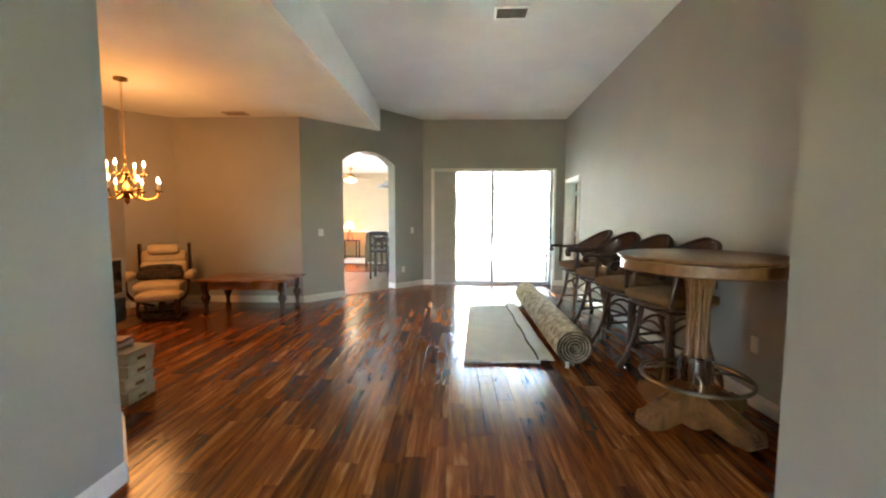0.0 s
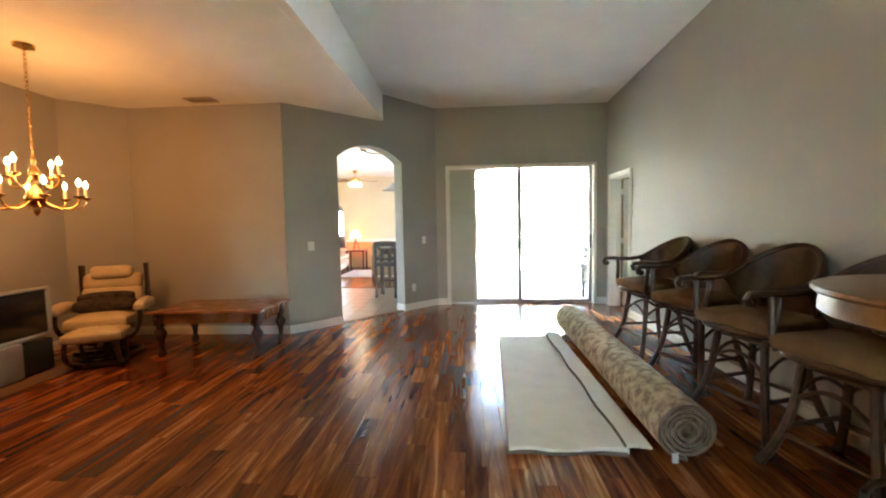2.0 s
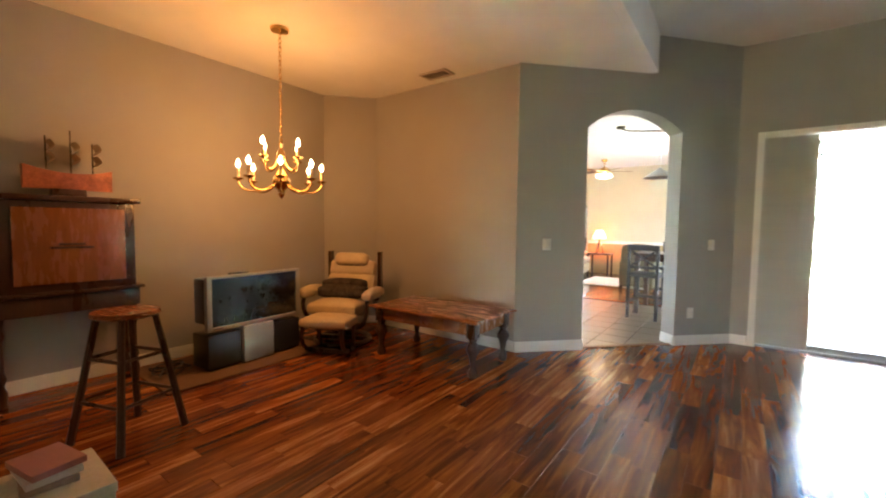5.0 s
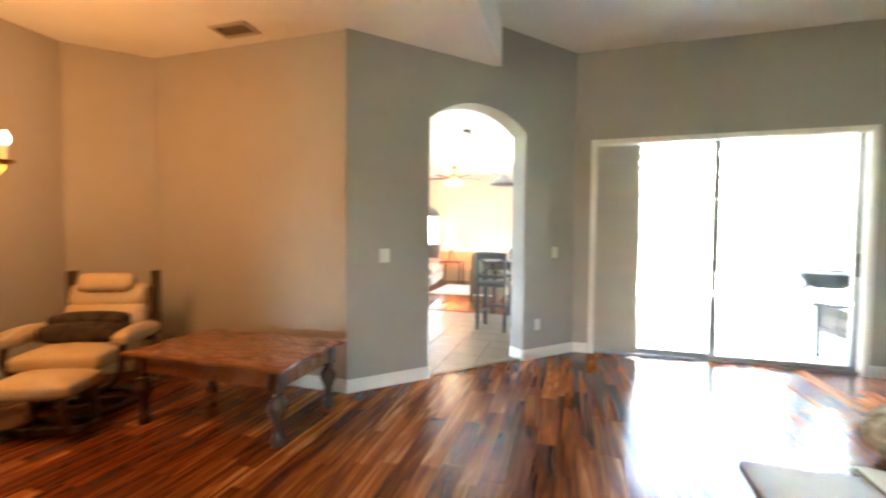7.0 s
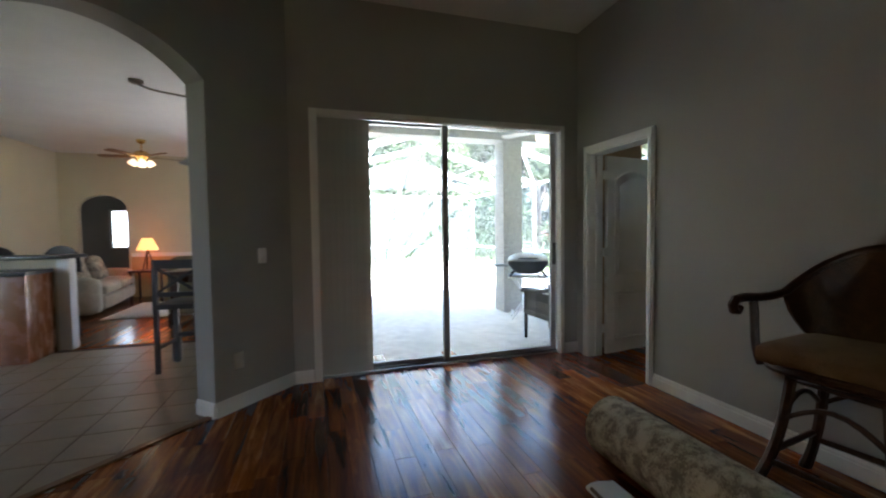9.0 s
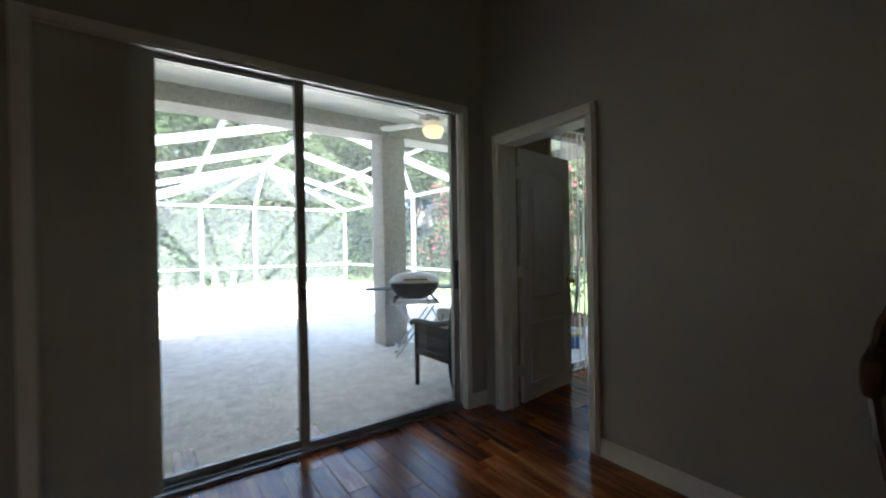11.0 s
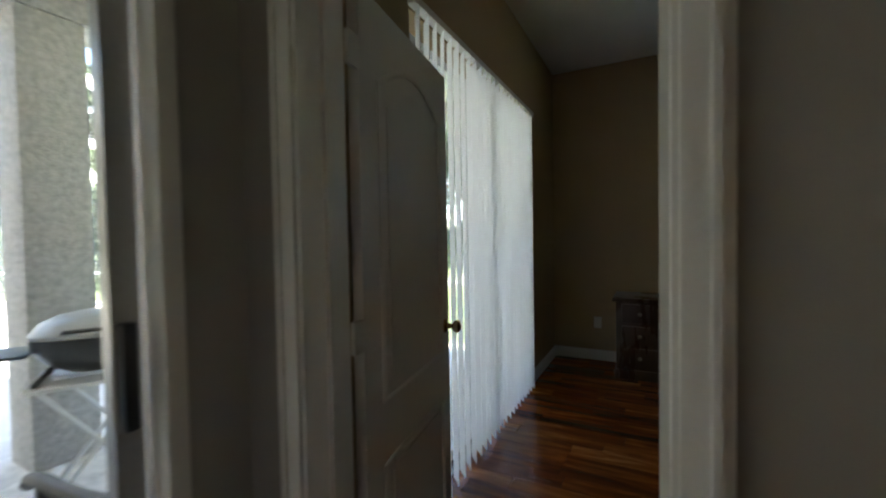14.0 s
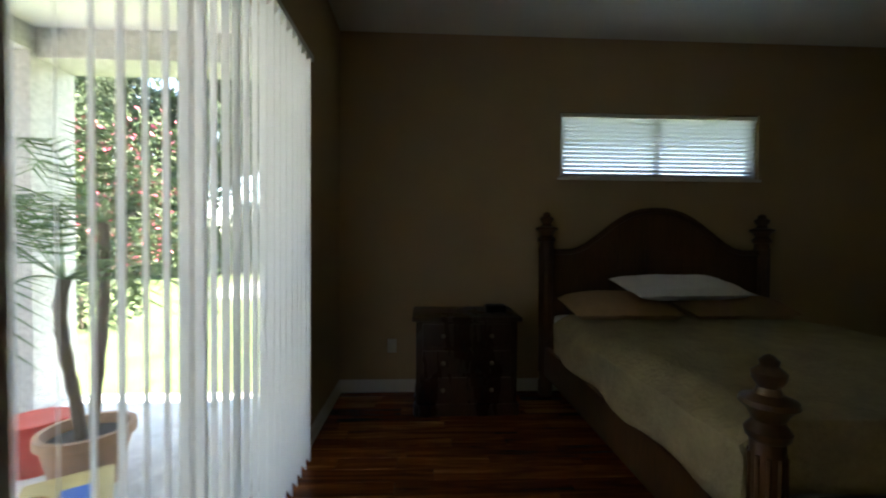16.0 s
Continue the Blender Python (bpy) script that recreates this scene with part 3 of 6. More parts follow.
for i in range(24):
    z = 2.88 - i * 0.036
    r = pose(0, 0, z, 0, 0, 90 * (i % 2))
    tube(bm, [r @ Vector((0.011 * math.cos(t), 0, 0.024 * math.sin(t) - 0.016)) for t in [k * math.pi / 4 for k in range(8)]], 0.003, 5, closed=True)
part("chain", bm, BRASS, ch)
bm = bmesh.new()
lathe(bm, [(0.0, 2.18), (0.012, 2.17), (0.02, 2.13), (0.012, 2.09), (0.035, 2.05), (0.045, 2.01), (0.02, 1.96), (0.018, 1.92), (0.05, 1.87), (0.075, 1.81), (0.06, 1.76), (0.025, 1.73), (0.03, 1.70), (0.0, 1.66)], 20, pose(0, 0, -0.15))
part("stem", bm, BRASS, ch)
for tier, n, rr, z0 in ((0, 8, 0.33, 1.67), (1, 4, 0.19, 1.85)):
    for i in range(n):
        a = 360 / n * i + 12
        m = pose(0, 0, 0, 0, 0, a)
        bm = bmesh.new()
        tube(bm, [m @ p for p in bez((0.03, 0, z0), (rr * 0.45, 0, z0 - 0.14), (rr, 0, z0 - 0.12), (rr, 0, z0 - 0.01), 9)], 0.007, 6)
        lathe(bm, [(0.008, z0 - 0.02), (0.036, z0 - 0.005), (0.04, z0 + 0.006), (0.012, z0 + 0.01), (0.0, z0 + 0.011)], 12, m @ pose(rr, 0, 0))
        arm = part("arm", bm, BRASS, ch)
        bm = bmesh.new()
        lathe(bm, [(0.012, z0 + 0.01), (0.012, z0 + 0.09), (0.0, z0 + 0.09)], 10, m @ pose(rr, 0, 0))
        part("candle", bm, CANDLE, arm)
        bm = bmesh.new()
        lathe(bm, [(0.008, z0 + 0.09), (0.018, z0 + 0.112), (0.017, z0 + 0.13), (0.006, z0 + 0.155), (0.0, z0 + 0.165)], 10, m @ pose(rr, 0, 0))
        part("bulb", bm, BULB, arm, "glowing candle bulb").visible_shadow = False
lamp("chandelier_light", "POINT", (CX, CY, 1.9), 0.92, WARM, 0.3)

# ---- coffee table ----
ct = thing("coffee_table", "low cherry-wood coffee table with turned cabriole legs", "table", m=pose(-3.22, 5.82, 0, 0, 0, 1))
TX, TY = 0.62, 0.36
bm = bmesh.new()
out = []
for i in range(48):
    t = 2 * math.pi * i / 48
    c, s = math.cos(t), math.sin(t)
    k = 1.0 / max(abs(c), abs(s))
    px, py = c * k, s * k
    wob = 1 + 0.03 * math.cos(2 * math.pi * (px if abs(py) > abs(px) else py))
    out.append((px * TX * (wob if abs(px) >= abs(py) else 1), py * TY * (wob if abs(py) > abs(px) else 1)))
rings = [[bm.verts.new((x * f, y * f, z)) for x, y in out] for f, z in ((0.955, 0.472), (1.0, 0.478), (1.01, 0.488), (1.0, 0.499), (0.96, 0.503))]
ring_faces(bm, rings)
part("tabletop", bm, CHERRY, ct)
part("apron", shape((-0.55, -0.31, 0.36, 0.55, -0.285, 0.472), (-0.55, 0.285, 0.36, 0.55, 0.31, 0.472), (-0.565, -0.285, 0.36, -0.54, 0.285, 0.472), (0.54, -0.285, 0.36, 0.565, 0.285, 0.472), bevel=0.004), CHERRY, ct)
leg0 = None
for sx in (-1, 1):
    for sy in (-1, 1):
        if leg0 is None:
            bm = bmesh.new()
            box(bm, -0.045, -0.045, 0.34, 0.045, 0.045, 0.471, bevel=0.006)
            lathe(bm, [(0.03, 0.34), (0.045, 0.325), (0.03, 0.31), (0.058, 0.26), (0.06, 0.235), (0.035, 0.18), (0.026, 0.12), (0.024, 0.08), (0.04, 0.055), (0.046, 0.03), (0.034, 0.0)], 16)
            ob = leg0 = part("leg", bm, DARKWOOD, ct)
        else:
            ob = new("leg", leg0.data)
            ob.parent = ct
        ob.matrix_basis = pose(sx * 0.535, sy * 0.285, 0)

# ---- cream recliner and its footstool ----
def cushion(bm, x0, y0, z0, x1, y1, z1, puff=0.03, m=None):
    """A soft block: rounded edges and swollen middle."""
    tmp = bmesh.new()
    bmesh.ops.create_cube(tmp, size=2.0)
    bmesh.ops.subdivide_edges(tmp, edges=tmp.edges[:], cuts=6, use_grid_fill=True)
    allv = tmp.verts[:]
    c, h = Vector(((x0 + x1) / 2, (y0 + y1) / 2, (z0 + z1) / 2)), Vector(((x1 - x0) / 2, (y1 - y0) / 2, (z1 - z0) / 2))
    rmin = min(h)
    for v in allv:
        u = v.co.copy()
        p = Vector([u[i] * h[i] for i in range(3)])
        core = Vector([max(-(h[i] - rmin * 0.75), min(h[i] - rmin * 0.75, p[i])) for i in range(3)])
        d = p - core
        if d.length > 1e-6:
            p = core + d.normalized() * min(d.length, rmin * 0.75)
        k = (1 - u.x ** 2) * (1 - u.y ** 2) if abs(u.z) > 0.9 else 0
        p.z += puff * k * (1 if u.z > 0 else -0.3)
        v.co = c + p
        if m is not None:
            v.co = m @ v.co
    tmp.verts.index_update()
    made = [bm.verts.new(v.co) for v in allv]
    for f in tmp.faces:
        bm.faces.new([made[v.index] for v in f.verts])
    tmp.free()


RC = thing("recliner", "cream leather swivel recliner with dark wooden frame in the corner", "armchair", m=pose(-4.43, 5.60, 0, 0, 0, 26))
bm = bmesh.new()
cushion(bm, -0.28, -0.32, 0.34, 0.28, 0.24, 0.47)
part("seat", bm, CREAM, RC)
back = pose(0, 0.2, 0.44, -16)
bm = bmesh.new()
cushion(bm, -0.29, -0.06, -0.02, 0.29, 0.1, 0.3, 0.0, back)
cushion(bm, -0.28, -0.06, 0.26, 0.28, 0.1, 0.46, 0.0, back)
part("backrest", bm, CREAM, RC)
bm = bmesh.new()
cushion(bm, -0.2, -0.12, 0.38, 0.2, 0.02, 0.53, 0.0, back)
part("head_pillow", bm, CREAM, RC)
part("back_shell", shape((-0.3, 0.34, 0.4, 0.3, 0.37, 0.55), (0.29, 0.33, 0.45, 0.33, 0.4, 0.98), (-0.33, 0.33, 0.45, -0.29, 0.4, 0.98)), DARKWOOD, RC)
for s in (-1, 1):
    bm = bmesh.new()
    cushion(bm, s * 0.37 - 0.06, -0.26, 0.5, s * 0.37 + 0.06, 0.2, 0.59)
    arm = part("armrest", bm, CREAM, RC)
    bm = bmesh.new()
    tube(bm, bez((s * 0.36, -0.2, 0.5), (s * 0.38, -0.25, 0.3), (s * 0.3, -0.1, 0.2), (s * 0.1, 0, 0.12)), 0.022, 6)
    part("arm_support", bm, DARKWOOD, arm)
bm = bmesh.new()
tube(bm, [(0.3 * math.cos(t), 0.3 * math.sin(t), 0.025) for t in [k * math.pi / 12 for k in range(24)]], 0.025, 8, closed=True)
box(bm, -0.3, -0.03, 0.02, 0.3, 0.03, 0.06)
lathe(bm, [(0.05, 0.05), (0.04, 0.2), (0.09, 0.33), (0.0, 0.34)], 14)
part("swivel_base", bm, DARKWOOD, RC)
THROW = surface("dark_striped_throw", (0.05, 0.035, 0.025), 0.95, 0.6, 14, 0.4, 90)
bm = bmesh.new()
cushion(bm, -0.27, -0.1, 0.49, 0.27, 0.12, 0.62, 0.02, None)
cushion(bm, -0.25, -0.02, 0.58, 0.25, 0.14, 0.68, 0.02, None)
single("folded_throw", bm, THROW, "dark folded throw blanket lying on the recliner seat", "blanket", m=pose(-4.43, 5.60, 0, 0, 0, 26))
FS = thing("footstool", "cream leather footstool with dark wooden base", "footstool", m=pose(-4.16, 5.2, 0, 0, 0, 26))
bm = bmesh.new()
cushion(bm, -0.25, -0.17, 0.28, 0.25, 0.17, 0.38)
part("cushion", bm, CREAM, FS)
bm = bmesh.new()
for s in (-1, 1):
    tube(bm, bez((s * 0.2, -0.16, 0.3), (s * 0.22, -0.2, 0.1), (s * 0.2, -0.1, 0.03), (s * 0.18, 0.18, 0.02)), 0.022, 6)
    tube(bm, [(s * 0.2, 0.14, 0.3), (s * 0.18, 0.18, 0.02)], 0.02, 6)
box(bm, -0.2, -0.02, 0.01, 0.2, 0.02, 0.05)
part("base", bm, DARKWOOD, FS)

# ---- television on its stand ----
tv = thing("television", "wide silver rear-projection television with black speakers below", "television", m=pose(-4.53, 4.67, 0, 0, 0, 4))
bm = bmesh.new()
box(bm, -0.3, -0.44, 0.4, -0.05, 0.44, 0.81, bevel=0.03)
part("housing", bm, BLACK, tv)
part("bezel", shape((-0.05, -0.475, 0.36, 0, -0.43, 0.84), (-0.05, 0.43, 0.36, 0, 0.475, 0.84), (-0.05, -0.43, 0.36, 0, 0.43, 0.395), (-0.05, -0.43, 0.815, 0, 0.43, 0.84), bevel=0.006), SILVER, tv)
part("screen", shape((-0.05, -0.435, 0.39, -0.012, 0.435, 0.82)), SCREEN, tv)
part("pedestal", shape((-0.28, -0.16, 0.015, 0.02, 0.16, 0.36), bevel=0.03), SILVER, tv)
for s in (-1, 1):
    part("speaker", shape((-0.26, min(s * 0.17, s * 0.47), 0.03, -0.005, max(s * 0.17, s * 0.47), 0.33), bevel=0.012), BLACK, tv)
part("label_bar", shape((0.0, -0.42, 0.378, 0.002, -0.34, 0.386)), BLACK, tv)
single("tv_remote", shape((-4.66, 4.45, 0.812, -4.6, 4.62, 0.85), bevel=0.01), BLACK, "small black box lying on the television", "box")
MAT = surface("brown_mat", (0.16, 0.09, 0.05), 0.95, 0.1, 6, 0.4, 150)
single("floor_mat", shape((-5.12, 3.82, 0.002, -4.3, 5.35, 0.012), bevel=0.003), MAT, "flat brown mat under the television", "mat")
bm = bmesh.new()
for k in range(5):
    tube(bm, [(-4.75 + 0.12 * math.cos(t * 1.7 + k), 4.0 + 0.12 * math.sin(t * 1.3 + k * 2) , 0.03 + 0.05 * abs(math.sin(t + k))) for t in [j * 0.4 for j in range(14)]], 0.006, 5)
single("cable_tangle", bm, BLACK, "tangle of black cables beside the television", "cables")

# ---- tall secretary cabinet with a ship model, bar stool ----
cb = thing("secretary_cabinet", "reddish brown secretary cabinet on turned legs", "cabinet", m=pose(-4.92, 3.86, 0, 0, 0, 0))
part("body", shape((-0.27, -0.84, 0.78, 0, -0.03, 1.45), bevel=0.006), DARKWOOD, cb)
part("cornice", shape((-0.28, -0.87, 1.45, 0.03, 0.01, 1.49), bevel=0.01), DARKWOOD, cb)
dr = part("drop_front", shape((0.001, -0.74, 0.84, 0.016, -0.1, 1.4), bevel=0.006), CHERRY, cb)
part("inlay", shape((0.016, -0.55, 1.1, 0.02, -0.3, 1.115), (0.016, -0.5, 1.125, 0.02, -0.35, 1.14)), DARKWOOD, dr)
part("drawer", shape((-0.27, -0.86, 0.62, 0.02, -0.01, 0.76), bevel=0.01), DARKWOOD, cb)
part("shelf_moulding", shape((-0.28, -0.88, 0.76, 0.045, 0.02, 0.785), bevel=0.008), DARKWOOD, cb)
for x in (-0.23, -0.03):
    for y in (-0.82, -0.05):
        bm = bmesh.new()
        lathe(bm, [(0.03, 0.62), (0.022, 0.55), (0.032, 0.5), (0.02, 0.45), (0.02, 0.25), (0.034, 0.2), (0.02, 0.15), (0.036, 0.1), (0.03, 0.0)], 12, pose(x, y, 0))
        part("leg", bm, DARKWOOD, cb)
COPPER = surface("ship_copper", (0.45, 0.14, 0.06), 0.35, 0.3, 10, 0.1, 60)
SAIL = surface("ship_sail", (0.6, 0.5, 0.36), 0.9, 0.1)
sh = thing("ship_model", "copper-red model sailing ship standing on the cabinet", "model ship", m=pose(-5.03, 3.45, 1.49, 0, 0, 90))
bm = bmesh.new()
rings = []
for i in range(9):
    u = i / 8
    x = -0.25 + 0.52 * u
    w = 0.075 * math.sin(math.pi * min(1, 0.15 + u * 0.85)) ** 0.6 + 0.003
    top = 0.17 + 0.05 * (2 * u - 1) ** 2
    rings.append([bm.verts.new((x, w * a, b)) for a, b in ((-1, top), (-0.9, top - 0.06), (-0.4, 0.05), (0.4, 0.05), (0.9, top - 0.06), (1, top))])
ring_faces(bm, rings)
part("hull", bm, COPPER, sh)
part("base", shape((-0.1, -0.04, 0, 0.1, 0.04, 0.055), bevel=0.006), DARKWOOD, sh)
for x, h in ((-0.12, 0.44), (0.02, 0.5), (0.15, 0.42)):
    bm = bmesh.new()
    tube(bm, [(x, 0, 0.15), (x, 0, h)], 0.005, 6)
    mast = part("mast", bm, DARKWOOD, sh)
    bm = bmesh.new()
    for z in (0.24, 0.33):
        g = [[bm.verts.new((x + 0.01 + 0.03 * math.sin(math.pi * j / 4), -0.09 + 0.18 * i / 4, z + 0.08 * j / 4)) for i in range(5)] for j in range(5)]
        for j in range(4):
            for i in range(4):
                bm.faces.new((g[j][i], g[j][i + 1], g[j + 1][i + 1], g[j + 1][i]))
    part("sail", bm, SAIL, mast)
st = thing("wooden_stool", "dark wooden stool with a reddish round seat", "stool", m=pose(-3.84, 3.45, 0, 0, 0, 20))
bm = bmesh.new()
lathe(bm, [(0.0, 0.73), (0.15, 0.735), (0.175, 0.75), (0.17, 0.772), (0.14, 0.775), (0.0, 0.768)], 24)
part("seat", bm, CHERRY, st)
for sx in (-1, 1):
    for sy in (-1, 1):
        bm = bmesh.new()
        tube(bm, [(sx * 0.1, sy * 0.1, 0.74), (sx * 0.2, sy * 0.2, 0)], [0.018, 0.022], 8)
        part("leg", bm, DARKWOOD, st)
for z, k in ((0.25, 0.166), (0.5, 0.132)):
    for a in range(4):
        bm = bmesh.new()
        p = [Vector((k, -k, z)), Vector((k, k, z))]
        tube(bm, [pose(0, 0, 0, 0, 0, 90 * a) @ q for q in p], 0.011, 6)
        part("stretcher", bm, DARKWOOD, st)

# ---- stack of cartons with books ----
CARD = surface("white_carton", (0.5, 0.42, 0.3), 0.8, 0.1, 5, 0.1, 60)
for i in range(4):
    cbx = thing("carton", "shallow pale cardboard carton in a stack by the wall", "box", "stack of cartons", m=pose(-2.80 + 0.012 * math.sin(i * 5), 2.93 + 0.01 * math.sin(i * 3), i * 0.097, 0, 0, 3 * math.sin(i * 4)))
    part("tray", shape((-0.17, -0.13, 0.002, 0.17, 0.13, 0.06), bevel=0.004), CARD, cbx)
    part("lid", shape((-0.175, -0.135, 0.06, 0.175, 0.135, 0.096), bevel=0.004), CARD, cbx)
    part("print", shape((0.171, -0.04, 0.02, 0.172, 0.04, 0.045)), OAK, cbx)
for i, c in enumerate(((0.25, 0.16, 0.1), (0.5, 0.42, 0.35), (0.3, 0.1, 0.07))):
    bk = surface("book_cover_%s" % "abc"[i], c, 0.5, 0.1)
    single("book", shape((-0.1, -0.075, 0, 0.1, 0.075, 0.024), bevel=0.003), bk, "closed book lying on the carton stack", "book", "books on the cartons", m=pose(-2.83, 2.92, 0.388 + i * 0.025, 0, 0, 8 * i - 5))
# ---- rattan bar chairs along the wall ----
RATTAN = surface("rattan_dark", (0.055, 0.022, 0.008), 0.42, 0.4, 12, 0.06, 90)
SHELL = surface("woven_back", (0.07, 0.03, 0.012), 0.45, 0.25, 20, 0.25, 140)


def bar_chair(m):
    """Swivel bar chair; its front looks along -x."""
    ob = thing("bar_chair", "dark rattan swivel bar chair with brown cushion seat", "chair", "bar chairs along the wall", m=m)
    bm = bmesh.new()
    cushion(bm, -0.27, -0.27, 0.655, 0.23, 0.27, 0.755, 0.02)
    part("seat", bm, BROWNCLOTH, ob)
    bm = bmesh.new()
    tube(bm, [(-0.02 + 0.25 * math.copysign(abs(math.cos(t)) ** 0.6, math.cos(t)), 0.26 * math.copysign(abs(math.sin(t)) ** 0.6, math.sin(t)), 0.655) for t in [k * math.pi / 14 for k in range(28)]], 0.022, 8, closed=True)
    part("seat_rim", bm, RATTAN, ob)
    bm = bmesh.new()
    lathe(bm, [(0.1, 0.58), (0.12, 0.6), (0.12, 0.64), (0.2, 0.65), (0.0, 0.655)], 20)
    tube(bm, [(0.17 * sx, 0.17 * sy, 0.59) for sx, sy in ((-1, -1), (1, -1), (1, 1), (-1, 1))], 0.02, 8, closed=True)
    part("swivel", bm, RATTAN, ob)
    for sx in (-1, 1):
        for sy in (-1, 1):
            bm = bmesh.new()
            tube(bm, bez((sx * 0.16, sy * 0.16, 0.6), (sx * 0.18, sy * 0.18, 0.35), (sx * 0.2, sy * 0.2, 0.2), (sx * 0.285, sy * 0.285, 0.0), 8), [0.024] * 7 + [0.026, 0.028], 8)
            part("leg", bm, RATTAN, ob)
    for a in range(4):
        r = pose(0, 0, 0, 0, 0, 90 * a)
        bm = bmesh.new()
        z = 0.24 if a % 2 else 0.2
        tube(bm, [r @ Vector((0.215, -0.215, z)), r @ Vector((0.215, 0.215, z))], 0.015, 8)
        part("footrest", bm, RATTAN, ob)
        bm = bmesh.new()
        tube(bm, [r @ Vector((0.185, -0.185 + 0.37 * t, 0.4 + 0.1 * math.sin(math.pi * t))) for t in [k / 8 for k in range(9)]], 0.012, 6)
        part("brace", bm, RATTAN, ob)
    # curved woven back
    bm = bmesh.new()
    n, rows = 20, 6
    sides = []
    for off in (0.0, 0.014):
        g = []
        for i in range(n + 1):
            a = radians(-92 + 184 * i / n)
            ca = max(0.0, math.cos(a))
            top = 0.965 + 0.215 * ca ** 1.3
            low = 0.66 + 0.27 * max(0, abs(math.degrees(a)) / 92 - 0.35) ** 1.5 / 0.65 ** 1.5
            col = []
            for j in range(rows + 1):
                z = low + (top - low) * j / rows
                lean = 0.09 * (z - 0.66) / 0.5 * ca
                col.append(bm.verts.new((0.02 + (0.235 + off) * ca + lean, (0.265 + off) * math.sin(a), z)))
            g.append(col)
        for i in range(n):
            for j in range(rows):
                bm.faces.new((g[i][j], g[i + 1][j], g[i + 1][j + 1], g[i][j + 1]))
        sides.append(g)
    a, b = sides
    for i in range(n):
        bm.faces.new((a[i][0], a[i + 1][0], b[i + 1][0], b[i][0]))
        bm.faces.new((a[i][rows], a[i + 1][rows], b[i + 1][rows], b[i][rows]))
    part("backrest", bm, SHELL, ob)
    # one rail: scroll, arm, round the top of the back, arm, scroll
    half = [Vector((-0.335, 0.29, 0.925)), Vector((-0.35, 0.29, 0.905)), Vector((-0.375, 0.29, 0.91)), Vector((-0.385, 0.29, 0.935)), Vector((-0.365, 0.29, 0.96)), Vector((-0.3, 0.29, 0.965)), Vector((-0.18, 0.287, 0.955)), Vector((-0.08, 0.28, 0.955))]
    arcs = []
    for i in range(n + 1):
        t = radians(92 - 184 * i / n)
        ca = max(0.0, math.cos(t))
        arcs.append(Vector((0.02 + 0.245 * ca + 0.09 * 1.03 * ca * (0.3 + 0.22 * ca ** 1.3) / 0.5, 0.275 * math.sin(t), 0.965 + 0.22 * ca ** 1.3)))
    rail = half + arcs + [Vector((p.x, -p.y, p.z)) for p in reversed(half)]
    bm = bmesh.new()
    tube(bm, rail, 0.021, 8)
    part("arm_rail", bm, RATTAN, ob)
    for s in (-1, 1):
        bm = bmesh.new()
        tube(bm, bez((-0.22, s * 0.255, 0.65), (-0.27, s * 0.27, 0.75), (-0.2, s * 0.285, 0.85), (-0.23, s * 0.288, 0.95), 8), 0.019, 8)
        part("arm_post", bm, RATTAN, ob)
    bm = bmesh.new()
    tube(bm, [(0.32, -0.13, 0.78), (0.345, -0.12, 1.08), (0.355, 0, 1.11), (0.345, 0.12, 1.08), (0.32, 0.13, 0.78)], 0.01, 6)
    part("back_panel_trim", bm, RATTAN, ob)
    return ob


c0 = bar_chair(pose(1.53, 5.74, 0, 0, 0, 8))
for x, y, a in ((1.56, 4.92, 20), (1.54, 4.18, 18), (1.56, 3.48, 14)):
    copy_thing(c0, pose(x, y, 0, 0, 0, a))

# ---- round bar table ----
bt = thing("bar_table", "round oak bar table on a fluted pedestal with brass foot ring", "table", m=pose(1.345, 2.74, 0, 0, 0, 20))
H = 1.13
bm = bmesh.new()
lathe(bm, [(0.0, H), (0.48, H), (0.505, H - 0.008), (0.51, H - 0.02), (0.5, H - 0.032), (0.48, H - 0.036), (0.0, H - 0.036)], 56)
part("tabletop", bm, OAK, bt)
bm = bmesh.new()
lathe(bm, [(0.3, H - 0.037), (0.485, H - 0.037), (0.488, H - 0.1), (0.475, H - 0.11), (0.3, H - 0.11)], 56)
part("apron", bm, OAK, bt)
bm = bmesh.new()
rings = []
for z, r in ((0.45, 0.085), (0.48, 0.07), (0.8, 0.07), (0.94, 0.085), (H - 0.11, 0.11)):
    rings.append([bm.verts.new((r * (1 - 0.14 * (i % 3 == 0)) * math.cos(2 * math.pi * i / 36), r * (1 - 0.14 * (i % 3 == 0)) * math.sin(2 * math.pi * i / 36), z)) for i in range(36)])
ring_faces(bm, rings)
part("fluted_column", bm, OAK, bt)
bm = bmesh.new()
lathe(bm, [(0.085, 0.2), (0.1, 0.24), (0.075, 0.27), (0.095, 0.33), (0.1, 0.38), (0.08, 0.44), (0.09, 0.45)], 24)
collar = part("carved_collar", bm, DARKWOOD, bt)
for i in range(8):
    bm = bmesh.new()
    box(bm, 0.085, -0.02, 0.28, 0.108, 0.02, 0.43, bevel=0.008, m=pose(0, 0, 0, 0, 0, 45 * i))
    part("carved_leaf", bm, DARKWOOD, collar)
bm = bmesh.new()
R = 0.33
tube(bm, [(R * math.cos(t), R * math.sin(t), 0.3) for t in [k * math.pi / 24 for k in range(48)]], 0.014, 8, closed=True)
part("foot_ring", bm, NICKEL, bt, "tarnished brass foot ring")
